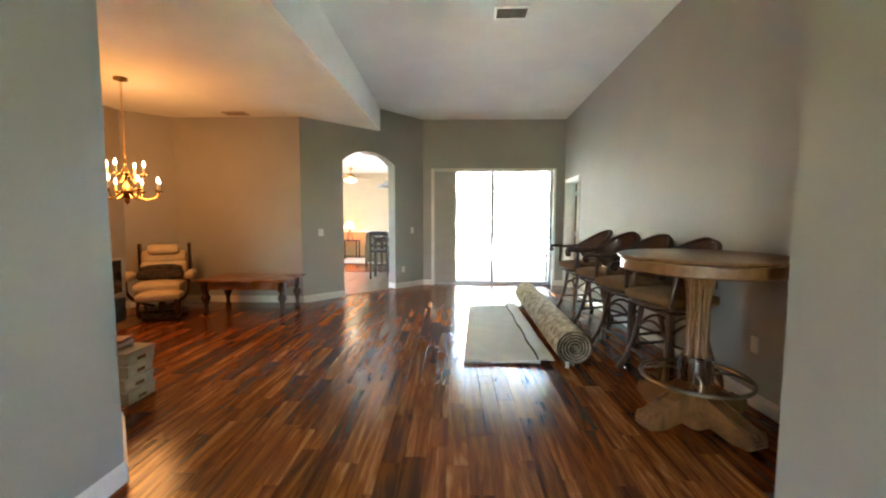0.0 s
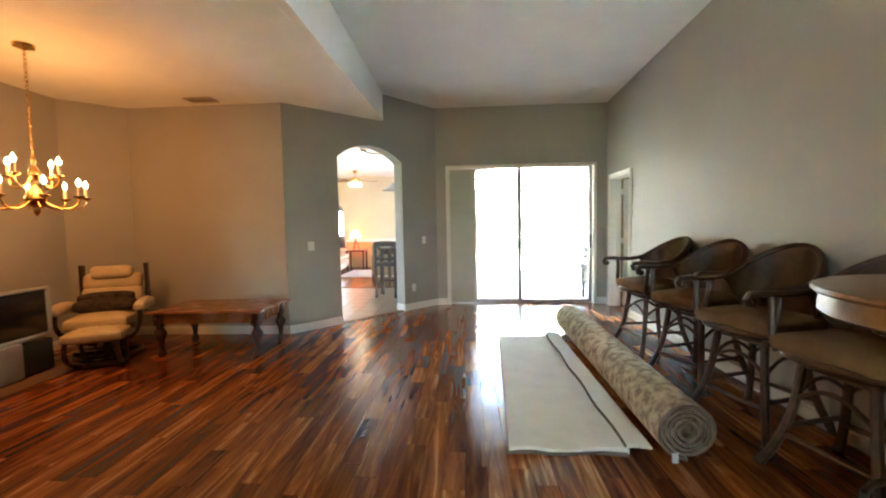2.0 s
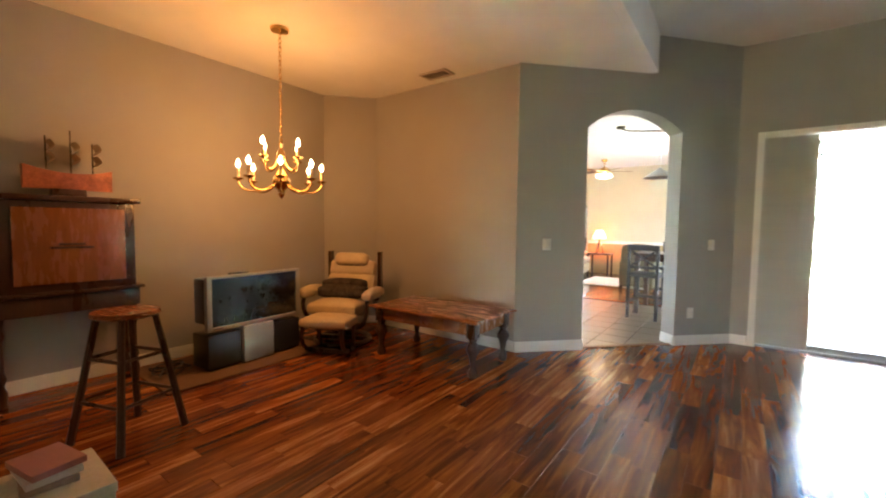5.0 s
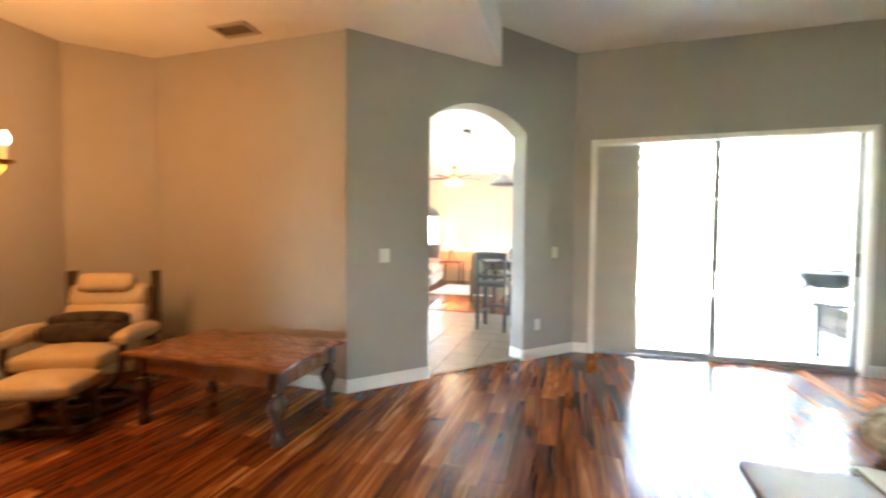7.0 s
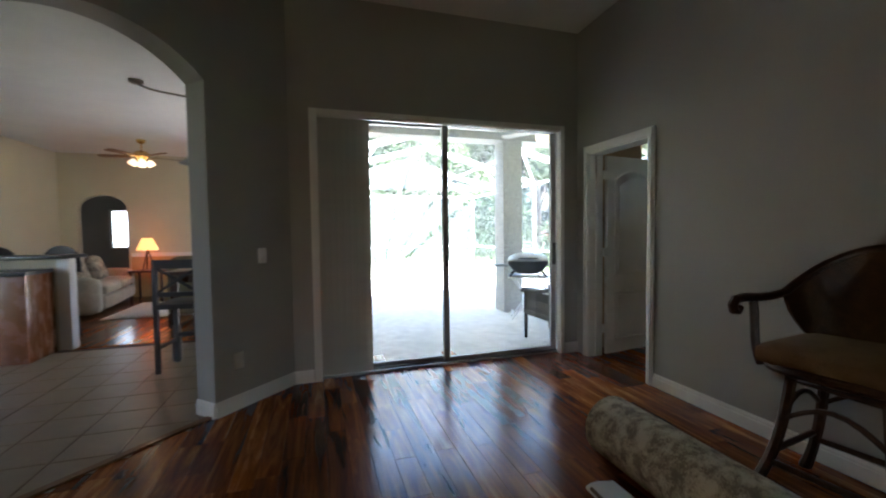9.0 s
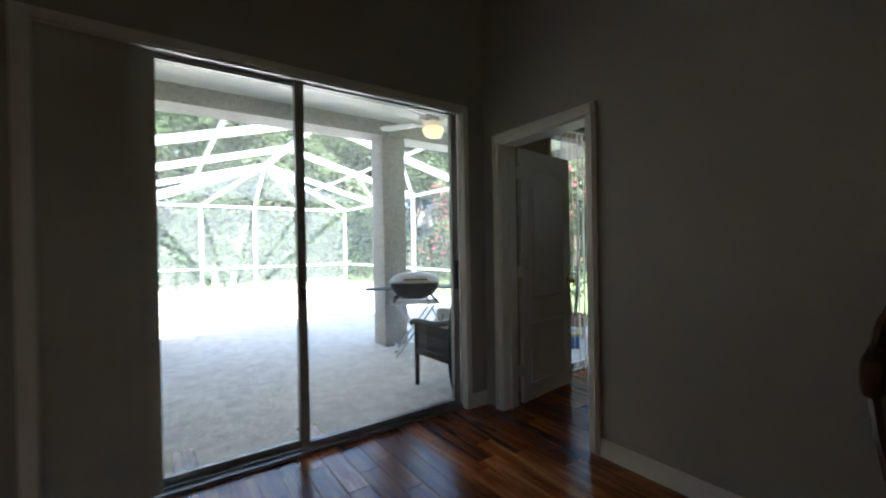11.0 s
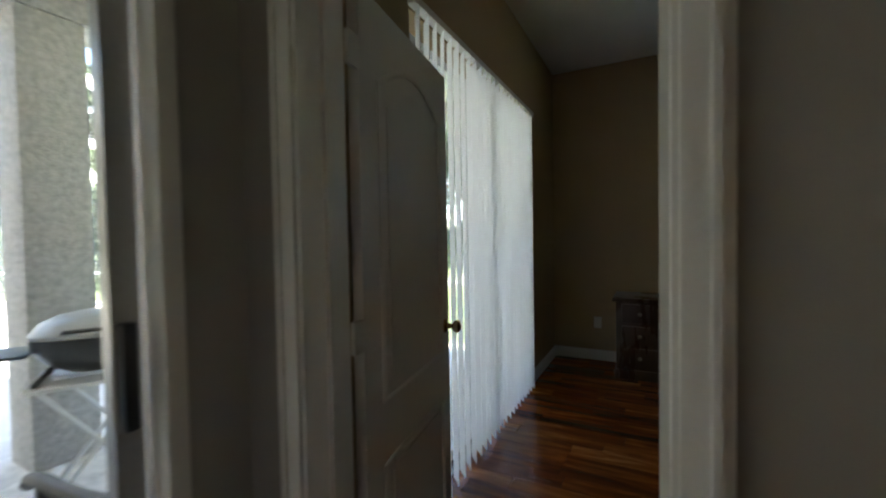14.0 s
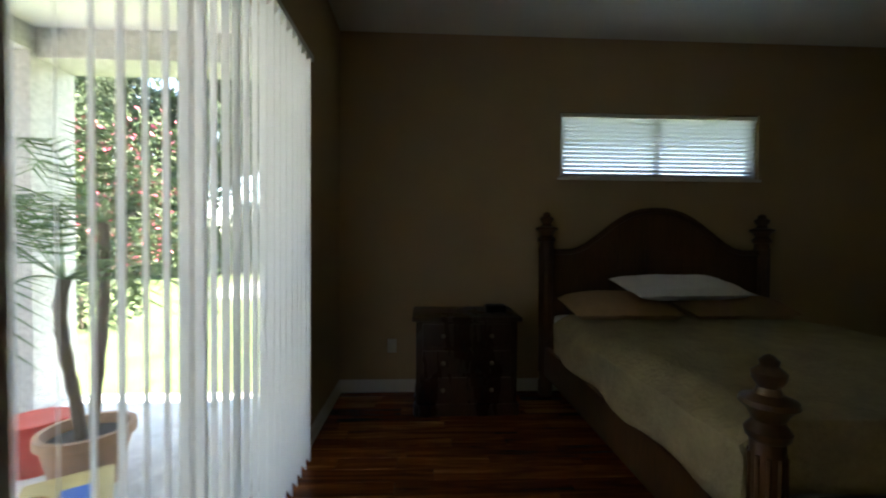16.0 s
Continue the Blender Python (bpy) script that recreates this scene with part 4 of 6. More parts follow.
for i in range(4):
    r = pose(0, 0, 0, 0, 0, 90 * i + 45)
    bm = bmesh.new()
    tube(bm, [r @ p for p in bez((0.09, 0, 0.34), (0.18, 0, 0.36), (0.26, 0.03, 0.34), (R, 0, 0.3))], 0.009, 6)
    part("ring_bracket", bm, NICKEL, bt)
    r = pose(0, 0, 0, 0, 0, 90 * i)
    bm = bmesh.new()
    o = [(0.03, 0.3), (0.09, 0.27), (0.15, 0.19), (0.25, 0.15), (0.36, 0.13), (0.43, 0.1), (0.45, 0.06), (0.43, 0.02), (0.38, 0.0), (0.32, 0.02), (0.2, 0.03), (0.03, 0.03)]
    prism(bm, o, 0.13, r @ pose(0, -0.065, 0))
    bmesh.ops.bevel(bm, geom=bm.edges[:], offset=0.014, segments=2, affect="EDGES")
    foot = part("scroll_foot", bm, OAK, bt)
    bm = bmesh.new()
    for k in range(3):
        lathe(bm, [(0.0, 0.03), (0.022, 0.02), (0.028, 0.0), (0.02, -0.02)], 10, r @ pose(0.41, -0.04 + 0.04 * k, 0.09))
    part("carved_toe", bm, OAK, foot)
bm = bmesh.new()
box(bm, -0.17, -0.17, 0.02, 0.17, 0.17, 0.09, bevel=0.03)
part("plinth", bm, OAK, bt)

# ---- half-rolled rug ----
BACKING = surface("rug_backing", (0.62, 0.6, 0.54), 0.95, 0.05, 5, 0.4, 180, stretch=(1, 1, 1))
PILE = surface("rug_pile_floral", (0.36, 0.3, 0.2), 0.95, 0.35, 15, 0.5, 150, dark=(0.17, 0.13, 0.08), spread=(0.42, 0.56))
EDGE = surface("rug_edge_brown", (0.12, 0.085, 0.05), 0.95, 0.15)
rug = thing("rolled_rug", "beige floral rug half rolled up, pale backing showing", "rug", m=pose(0, 0, 0))
RX0, RX1, RY0, RY1 = -0.16, 0.56, 3.74, 6.14
bm = bmesh.new()


def sheet(bm, x0, x1, y0, y1, z, th, slant=0.0, nx=10, ny=30, amp=0.008):
    lay = []
    for dz in (0, th):
        lay.append([[bm.verts.new((x0 + (x1 - x0) * i / nx + slant * (1 - j / ny), y0 + (y1 - y0) * j / ny + 0.01 * math.sin(i * 1.1), z + dz * (1 + 0.5 * math.exp(-j / 2.0) * math.sin(i * 0.9)) + amp * noise.noise((i * 0.45, j * 0.35, z * 50)))) for i in range(nx + 1)] for j in range(ny + 1)])
    for q, lyr in enumerate(lay):
        for j in range(ny):
            for i in range(nx):
                f = (lyr[j][i], lyr[j][i + 1], lyr[j + 1][i + 1], lyr[j + 1][i])
                bm.faces.new(f if q else f[::-1])
    rim = [(0, i) for i in range(nx)] + [(j, nx) for j in range(ny)] + [(ny, i) for i in range(nx, 0, -1)] + [(j, 0) for j in range(ny, 0, -1)]
    for k in range(len(rim)):
        a, b = rim[k], rim[(k + 1) % len(rim)]
        bm.faces.new((lay[0][a[0]][a[1]], lay[0][b[0]][b[1]], lay[1][b[0]][b[1]], lay[1][a[0]][a[1]]))


sheet(bm, RX0 + 0.12, RX1 + 0.1, RY0, RY1, 0.014, 0.022, -0.14)
part("flat_backing", bm, BACKING, rug)
bm = bmesh.new()
sheet(bm, RX0 + 0.108, RX1 + 0.09, RY0 - 0.016, RY1 + 0.012, 0.003, 0.012, -0.14, amp=0.0)
part("pile_edge", bm, EDGE, rug)
bm = bmesh.new()
sheet(bm, RX1 - 0.06, RX1 + 0.09, RY0 + 0.0, RY1 + 0.08, 0.04, 0.016, 0.0, 4, 30, 0.006)
part("folded_edge", bm, BACKING, rug)
bm = bmesh.new()
tube(bm, [(RX1 - 0.06 + 0.008 * math.sin(k), RY0 + (RY1 + 0.05 - RY0) * k / 20, 0.055) for k in range(21)], 0.01, 6)
part("binding", bm, EDGE, rug)
# spiral roll
bm = bmesh.new()
RC0 = Vector((0.82, 0, 0.182))
prof, inner = [], []
turns, r0, r1 = 4.6, 0.045, 0.176
N = 110
for k in range(N + 1):
    t = k / N
    a = -math.pi / 2 - 2 * math.pi * turns * (1 - t)
    r = r0 + (r1 - r0) * t
    prof.append((r * math.cos(a), r * math.sin(a) * 0.98))
    inner.append(((r - 0.015) * math.cos(a), (r - 0.015) * math.sin(a) * 0.98))
cols = []
NY = 14
for j in range(NY + 1):
    y = RY0 - 0.07 + (RY1 + 0.42 - RY0) * j / NY
    sag = 0.004 * noise.noise((0, y * 2, 0))
    skew = 0.0 + 0.045 * j / NY
    cols.append(([bm.verts.new((RC0.x + skew + x, y, RC0.z + z + sag)) for x, z in prof], [bm.verts.new((RC0.x + skew + x, y, RC0.z + z + sag)) for x, z in inner]))
for (a, ai), (b, bi) in zip(cols, cols[1:]):
    for k in range(N):
        bm.faces.new((a[k], a[k + 1], b[k + 1], b[k]))
        bm.faces.new((ai[k + 1], ai[k], bi[k], bi[k + 1]))
    bm.faces.new((a[N], ai[N], bi[N], b[N])), bm.faces.new((a[0], b[0], bi[0], ai[0]))
rl = part("roll", bm, PILE, rug)
y0, y1, sk = RY0 - 0.071, RY1 + 0.351, 0.045
for y, s in ((y0, 0.0), (y1, sk)):
    bm = bmesh.new()
    for k in range(N):
        q = [(prof[k][0] * 1.0, prof[k][1]), (prof[k + 1][0], prof[k + 1][1]), (inner[k + 1][0], inner[k + 1][1]), (inner[k][0], inner[k][1])]
        bm.faces.new([bm.verts.new((RC0.x + s + x, y, RC0.z + z + 0.0)) for x, z in q])
    bmesh.ops.remove_doubles(bm, verts=bm.verts, dist=0.0005)
    part("roll_end", bm, EDGE, rl)
TAG = surface("paper_tag", (0.75, 0.75, 0.72), 0.8, 0.05)
part("paper_tag", shape((0.73, RY0 - 0.078, 0.0, 0.765, RY0 - 0.074, 0.06)), TAG, rug)

# ---- bedroom ----
SPREAD = surface("bed_cover_sage", (0.36, 0.29, 0.16), 0.9, 0.14, 7, 0.9, 45)
PILLOW = surface("pillow_white", (0.72, 0.72, 0.74), 0.9, 0.05, 6, 0.2, 80)
PILLOW2 = surface("pillow_tan", (0.4, 0.24, 0.12), 0.9, 0.1, 6, 0.2, 80)
BEDWOOD = surface("bed_wood_reddish", (0.1, 0.042, 0.015), 0.32, 0.3, 5, 0.05, 60, stretch=(1, 1, 0.2), coat=0.2)
bed = thing("bed", "dark carved wooden bed with arched headboard and finial posts", "bed", m=pose(0, 0, 0))
YL, YR, XH, XF = 6.54, 4.64, 5.66, 3.42


def bed_post(x, y, h, nm, k=1.0):
    bm = bmesh.new()
    lathe(bm, [(r * k, z) for r, z in [(0.05, 0.0), (0.062, 0.02), (0.062, 0.12), (0.052, 0.14), (0.056, h - 0.36), (0.056, h - 0.26), (0.07, h - 0.25), (0.075, h - 0.23), (0.058, h - 0.21), (0.05, h - 0.2), (0.07, h - 0.17), (0.095, h - 0.15), (0.09, h - 0.135), (0.045, h - 0.12), (0.035, h - 0.1), (0.055, h - 0.075), (0.058, h - 0.055), (0.03, h - 0.035), (0.034, h - 0.02), (0.015, h - 0.005), (0.0, h)]], 22, pose(x, y, 0))
    p = part(nm, bm, BEDWOOD, bed)
    for i in range(10):
        a = 2 * math.pi * i / 10
        bm = bmesh.new()
        tube(bm, [(x + 0.054 * k * math.cos(a), y + 0.054 * k * math.sin(a), 0.2), (x + 0.056 * k * math.cos(a), y + 0.056 * k * math.sin(a), h - 0.3)], 0.007, 5)
        part("reed", bm, BEDWOOD, p)


for y in (YL, YR):
    bed_post(XH, y, 1.56, "head_post")
    bed_post(XF, y, 0.97, "foot_post", 0.82)
W = YL - YR
o = [(0.05, 0.3), (W - 0.05, 0.3), (W - 0.05, 1.22)]
for i in range(1, 24):
    u = i / 24
    x = W - 0.05 - (W - 0.1) * u
    c = abs(u - 0.5) * 2
    z = 1.22 + (0.0 if c > 0.86 else 0.36 * (0.5 + 0.5 * math.cos(math.pi * (c / 0.86) ** 1.25)))
    o.append((x, z))
o.append((0.05, 1.22))
bm = bmesh.new()
prism(bm, o, 0.045, pose(XH - 0.02, YR, 0, 0, 0, 90) @ pose(0, -0.045, 0))
hbp = part("headboard", bm, BEDWOOD, bed, smooth=False)
bm = bmesh.new()
tube(bm, [(XH - 0.015, YR + x, z) for x, z in o[2:]], 0.025, 8)
part("crest_moulding", bm, BEDWOOD, hbp)
part("footboard", shape((XF - 0.02, YR + 0.05, 0.22, XF + 0.02, YL - 0.05, 0.52), bevel=0.008), BEDWOOD, bed)
for y in (YL, YR):
    part("side_rail", shape((XF + 0.04, y - 0.02, 0.18, XH - 0.04, y + 0.02, 0.42), bevel=0.006), BEDWOOD, bed)
part("mattress", shape((XF + 0.06, YR + 0.04, 0.36, XH - 0.05, YL - 0.04, 0.70), bevel=0.05), PILLOW, bed)
# cover: top and hanging sides with folds
bm = bmesh.new()
nx, ny = 44, 44
g = []
for i in range(nx + 1):
    row = []
    for j in range(ny + 1):
        u, v = -0.12 + 1.12 * i / nx, -0.14 + 1.28 * j / ny
        x, y = XF + 0.05 + u * (XH - XF - 0.35), YR + 0.03 + v * (W - 0.06)
        z = 0.735 + 0.012 * noise.noise((x * 3, y * 3, 0)) + 0.006 * noise.noise((x * 9, y * 9, 3))
        drop = 0
        if v < 0 or v > 1:
            d = (-v if v < 0 else v - 1) * W
            drop += d
            y = (YR + 0.0 if v < 0 else YL - 0.0) + (-1 if v < 0 else 1) * (0.035 + 0.02 * math.sin(x * 9 + 1) * d / 0.25 + 0.03 * d)
        if u < 0:
            d = -u * (XH - XF - 0.35)
            drop += d
            x = XF + 0.045 - 0.0 + 0.012 * math.sin(y * 14) * d / 0.2
        drop = min(drop, 0.3)
        edge = 0.03 * (1 - min(1, min(v, 1 - v, 1) / 0.04)) if 0 <= v <= 1 else 0.03
        row.append(bm.verts.new((x, y, z - drop - edge)))
    g.append(row)
for i in range(nx):
    for j in range(ny):
        bm.faces.new((g[i][j], g[i + 1][j], g[i + 1][j + 1], g[i][j + 1]))
cover = single("bed_cover", bm, SPREAD, "sage green quilted cover draped over the bed", "bedspread")
sd = cover.modifiers.new("thick", "SOLIDIFY")
sd.thickness = 0.012


def pillow(x, y, z, l, w, h, rz, rx, mat, label):
    bm = bmesh.new()
    n = 14
    lay = []
    for s in (1, -1):
        lay.append([[bm.verts.new((w * (i / n - 0.5) * (1 + 0.06 * (2 * j / n - 1) ** 2), l * (j / n - 0.5) * (1 + 0.04 * (2 * i / n - 1) ** 2), s * h * 0.5 * (max(0, 1 - (2 * i / n - 1) ** 4) * max(0, 1 - (2 * j / n - 1) ** 4)) ** 0.6 + 0.008 * noise.noise((i * 0.5, j * 0.5, x)))) for i in range(n + 1)] for j in range(n + 1)])
        for j in range(n):
            for i in range(n):
                f = (lay[-1][j][i], lay[-1][j][i + 1], lay[-1][j + 1][i + 1], lay[-1][j + 1][i])
                bm.faces.new(f if s > 0 else f[::-1])
    bmesh.ops.remove_doubles(bm, verts=bm.verts, dist=0.002)
    return single("pillow", bm, mat, label, "pillow", "pillows on the bed", m=pose(x, y, z, 0, rx, rz))


pillow(5.38, 6.05, 0.80, 0.8, 0.45, 0.2, 0, -8, PILLOW2, "brown pillow lying against the headboard")
pillow(5.38, 5.15, 0.80, 0.8, 0.45, 0.2, 2, -8, PILLOW2, "brown pillow lying against the headboard")
pillow(5.24, 5.64, 0.97, 0.9, 0.4, 0.13, 6, -12, PILLOW, "white pillow on top of the brown pillows")

ns = thing("nightstand", "dark wooden three-drawer nightstand beside the bed", "nightstand", m=pose(5.48, 7.255, 0))
part("top", shape((-0.26, -0.41, 0.71, 0.25, 0.41, 0.745), bevel=0.01), DARKWOOD, ns)
part("carcass", shape((-0.22, -0.38, 0.06, 0.24, 0.38, 0.71), bevel=0.006), DARKWOOD, ns)
part("plinth", shape((-0.24, -0.395, 0.0, 0.245, 0.395, 0.09), bevel=0.012), DARKWOOD, ns)
for z in (0.12, 0.32, 0.52):
    d = part("drawer", shape((-0.24, -0.33, z, -0.22, 0.33, z + 0.17), bevel=0.008), DARKWOOD, ns)
    for y in (-0.18, 0.18):
        bm = bmesh.new()
        lathe(bm, [(0.008, 0), (0.008, 0.015), (0.017, 0.022), (0.012, 0.03), (0, 0.032)], 10, pose(-0.24, y, z + 0.085, 0, -90))
        part("knob", bm, NICKEL, d)
# plain dark box, not identified further
single("nightstand_box", shape((5.4, 6.93, 0.746, 5.52, 7.09, 0.80), bevel=0.012), BLACK, "small dark box on the nightstand", "clock")

# ---- kitchen and family room beyond the arch ----
part("chair_rail", shape((-4.4, 14.57, 0.84, -0.52, 14.6, 0.92)), TRIM, bpy.data.objects["wall_family_north"], "white chair rail")
WAINS = surface("wainscot_ochre", (0.5, 0.36, 0.17), 0.7, 0.05)
part("lower_wall", shape((-4.4, 14.585, 0, -0.52, 14.6, 0.84)), WAINS, bpy.data.objects["wall_family_north"], "ochre painted lower wall")
sofa = thing("sofa", "cream striped sofa with loose cushions in the family room", "sofa", m=pose(-4.55, 13.2, 0, 0, 0, 8))
SOFA = surface("sofa_cloth", (0.44, 0.39, 0.29), 0.9, 0.15, 5, 0.3, 90)
bm = bmesh.new()
cushion(bm, -0.4, -0.95, 0.08, 0.5, 0.95, 0.36)
part("base", bm, SOFA, sofa)
for y in (-0.45, 0.45):
    bm = bmesh.new()
    cushion(bm, -0.25, y - 0.44, 0.34, 0.5, y + 0.44, 0.5)
    part("seat_cushion", bm, SOFA, sofa)
    bm = bmesh.new()
    cushion(bm, -0.45, y - 0.44, 0.45, -0.2, y + 0.44, 0.88)
    part("back_cushion", bm, SOFA, sofa)
for y in (-1.0, 1.0):
    bm = bmesh.new()
    cushion(bm, -0.45, y - 0.12, 0.06, 0.45, y + 0.12, 0.62)
    part("armrest", bm, SOFA, sofa)
STRIPE = surface("striped_cushion", (0.4, 0.34, 0.24), 0.9, 0.5, 12, 0.2, 60, dark=(0.06, 0.05, 0.04))
for y in (12.75, 13.35):
    bm = bmesh.new()
    cushion(bm, -0.08, -0.22, -0.2, 0.08, 0.22, 0.2)
    single("throw_cushion", bm, STRIPE, "dark striped throw cushion on the sofa", "cushion", "sofa cushions", m=pose(-4.48, y, 0.72, 0, -20, 8))
single("family_rug", shape((-3.9, 12.0, 0.001, -2.4, 13.6, 0.012), bevel=0.003), BACKING, "pale area rug on the family room floor", "rug")
tb = thing("side_table", "small dark wooden side table beside the sofa", "table", m=pose(-3.95, 14.2, 0))
part("tabletop", shape((-0.3, -0.25, 0.55, 0.3, 0.25, 0.59), bevel=0.008), DARKWOOD, tb)
for x in (-0.26, 0.26):
    for y in (-0.21, 0.21):
        part("leg", shape((x - 0.02, y - 0.02, 0, x + 0.02, y + 0.02, 0.55)), DARKWOOD, tb)
tl = thing("table_lamp", "lit table lamp with a glowing orange shade", "lamp", m=pose(-3.98, 14.2, 0.59))
SHADE = surface("lit_shade", (1.0, 0.42, 0.12), 0.8, 0.04, emit=0.15)
bm = bmesh.new()
lathe(bm, [(0.19, 0.4), (0.09, 0.64), (0.085, 0.64), (0.185, 0.4)], 24)
part("shade", bm, SHADE, tl, "glowing orange cone shade")
for a in (0, 120, 240):
    bm = bmesh.new()
    tube(bm, [(0, 0, 0.42), (0.12 * math.cos(radians(a)), 0.12 * math.sin(radians(a)), 0)], 0.012, 6)
    part("leg", bm, DARKWOOD, tl)
lamp("table_lamp_light", "POINT", (-3.98, 14.2, 1.1), 0.1, WARM, 0.08)


def ceiling_fan(m, label, drop, metal, blade_mat, blades=5, bowl=True, r=0.66, spin=10):
    fan = thing("ceiling_fan", label, "ceiling fan", m=m)
    bm = bmesh.new()
    lathe(bm, [(0, 0), (0.07, 0), (0.065, -0.04), (0.02, -0.07), (0.0, -0.07)], 18)
    part("canopy", bm, metal, fan)
    bm = bmesh.new()
    tube(bm, [(0, 0, -0.05), (0, 0, -drop)], 0.012, 8)
    part("downrod", bm, metal, fan)
    bm = bmesh.new()
    lathe(bm, [(0.02, -drop + 0.02), (0.08, -drop), (0.115, -drop - 0.03), (0.115, -drop - 0.09), (0.08, -drop - 0.12), (0.06, -drop - 0.15), (0.0, -drop - 0.15)], 24)
    part("motor", bm, metal, fan)
    for i in range(blades):
        q = pose(0, 0, -drop - 0.09, 0, 0, 360 / blades * i + spin) @ pose(0, 0, 0, 9)
        bm = bmesh.new()
        prism(bm, [(0.17, -0.05), (0.3, -0.062), (r - 0.06, -0.07), (r, -0.04), (r, 0.04), (r - 0.06, 0.07), (0.3, 0.062), (0.17, 0.05)], 0.008, q @ pose(0, 0, 0, 90))
        bl = part("blade", bm, blade_mat, fan)
        bm = bmesh.new()
        box(bm, 0.09, -0.02, -0.012, 0.22, 0.02, -0.004, m=q)
        part("blade_arm", bm, metal, bl)
    bm = bmesh.new()
    z = -drop - 0.15
    if bowl:
        lathe(bm, [(0.115, z), (0.12, z - 0.03), (0.1, z - 0.075), (0.06, z - 0.105), (0.0, z - 0.115)], 24)
    else:
        for i in range(4):
            lathe(bm, [(0.03, 0.0), (0.06, -0.05), (0.065, -0.1), (0.0, -0.11)], 12, pose(0, 0, z, 0, 0, 90 * i + 20) @ pose(0.1, 0, 0, 0, -25))
    part("light_bowl", bm, LITBOWL, fan, "glowing frosted glass light bowl")
    return fan


LITBOWL = surface("lit_frosted_glass", (1.0, 0.72, 0.4), 0.4, 0.03, emit=0.16)
ceiling_fan(pose(-3.6, 13.0, 2.95), "brass ceiling fan with lit lamps in the family room", 0.2, BRASS, OAK, bowl=False, spin=30)
lamp("family_fan_light", "POINT", (-3.6, 13.0, 2.3), 0.15, (1.0, 0.8, 0.55), 0.15)
pd = thing("pendant_lamp", "pale metal dish pendant lamp over the breakfast table", "lamp", m=pose(-1.95, 10.0, 0))
bm = bmesh.new()
tube(bm, [(0, 0, 2.95), (0, 0, 2.25)], 0.006, 6)
part("cord", bm, TRIM, pd)
bm = bmesh.new()
lathe(bm, [(0.02, 2.27), (0.05, 2.24), (0.13, 2.19), (0.25, 2.11), (0.245, 2.11), (0.12, 2.18), (0.0, 2.22)], 28)
part("shade", bm, GREYALU, pd)
dt = thing("breakfast_table", "dark wooden counter-height breakfast table beyond the arch", "table", m=pose(-1.62, 9.75, 0))
part("tabletop", shape((-0.55, -0.45, 0.88, 0.55, 0.45, 0.92), bevel=0.008), DARKWOOD, dt)
part("apron", shape((-0.5, -0.4, 0.8, 0.5, 0.4, 0.88)), DARKWOOD, dt)
for x in (-0.49, 0.49):
    for y in (-0.39, 0.39):
        part("leg", shape((x - 0.035, y - 0.035, 0, x + 0.035, y + 0.035, 0.88), bevel=0.004), DARKWOOD, dt)
OLIVE = surface("olive_upholstery", (0.2, 0.17, 0.1), 0.9, 0.15, 6, 0.3, 90)
ac = thing("family_armchair", "olive upholstered armchair in the family room", "armchair", m=pose(-2.35, 11.75, 0, 0, 0, 160))
for nm, b in (("seat", (-0.3, -0.4, 0.1, 0.3, 0.25, 0.46)), ("backrest", (-0.36, 0.2, 0.12, 0.36, 0.44, 0.95)), ("armrest", (-0.44, -0.38, 0.08, -0.28, 0.35, 0.62)), ("armrest", (0.28, -0.38, 0.08, 0.44, 0.35, 0.62))):
    bm = bmesh.new()
    cushion(bm, *b)
    part(nm, bm, OLIVE, ac)
for x in (-0.36, 0.36):
    for y in (-0.32, 0.36):
        part("foot", shape((x - 0.025, y - 0.025, 0, x + 0.025, y + 0.025, 0.12)), DARKWOOD, ac)
tr = thing("track_light", "curved dark metal track light on the kitchen ceiling", "lamp", m=pose(-2.52, 9.79, 2.95))
bm = bmesh.new()
lathe(bm, [(0.07, 0.0), (0.068, -0.025), (0.04, -0.04), (0.0, -0.042)], 16)
part("canopy", bm, NICKEL, tr)
bm = bmesh.new()
tube(bm, bez((0, 0, -0.03), (0.15, 0.02, -0.12), (0.3, 0.16, -0.05), (0.6, 0.3, -0.09)), 0.011, 6)
part("rail", bm, NICKEL, tr)


def dining_chair(m):
    ob = thing("dining_chair", "tall black wooden chair with crossed back bars", "chair", "chairs at the breakfast table", m=m)
    part("seat", shape((-0.21, -0.21, 0.6, 0.21, 0.21, 0.65), bevel=0.012), BLACKWOOD, ob)
    for x in (-0.19, 0.19):
        part("leg", shape((x - 0.02, -0.2, 0, x + 0.02, -0.16, 0.6)), BLACKWOOD, ob)
        part("back_leg", shape((x - 0.02, 0.17, 0, x + 0.02, 0.21, 1.06), bevel=0.005), BLACKWOOD, ob)
        part("side_stretcher", shape((x - 0.012, -0.16, 0.22, x + 0.012, 0.17, 0.25)), BLACKWOOD, ob)
    for z, h in ((0.98, 0.08), (0.72, 0.04)):
        part("back_rail", shape((-0.17, 0.18, z, 0.17, 0.205, z + h)), BLACKWOOD, ob)
    for k in (-1, 1):
        bm = bmesh.new()
        tube(bm, bez((k * 0.165, 0.192, 0.98), (k * 0.05, 0.192, 0.9), (-k * 0.05, 0.192, 0.84), (-k * 0.165, 0.192, 0.76)), 0.013, 6)
        part("back_cross", bm, BLACKWOOD, ob)
    part("front_stretcher", shape((-0.17, -0.19, 0.26, 0.17, -0.17, 0.3)), BLACKWOOD, ob)
    return ob


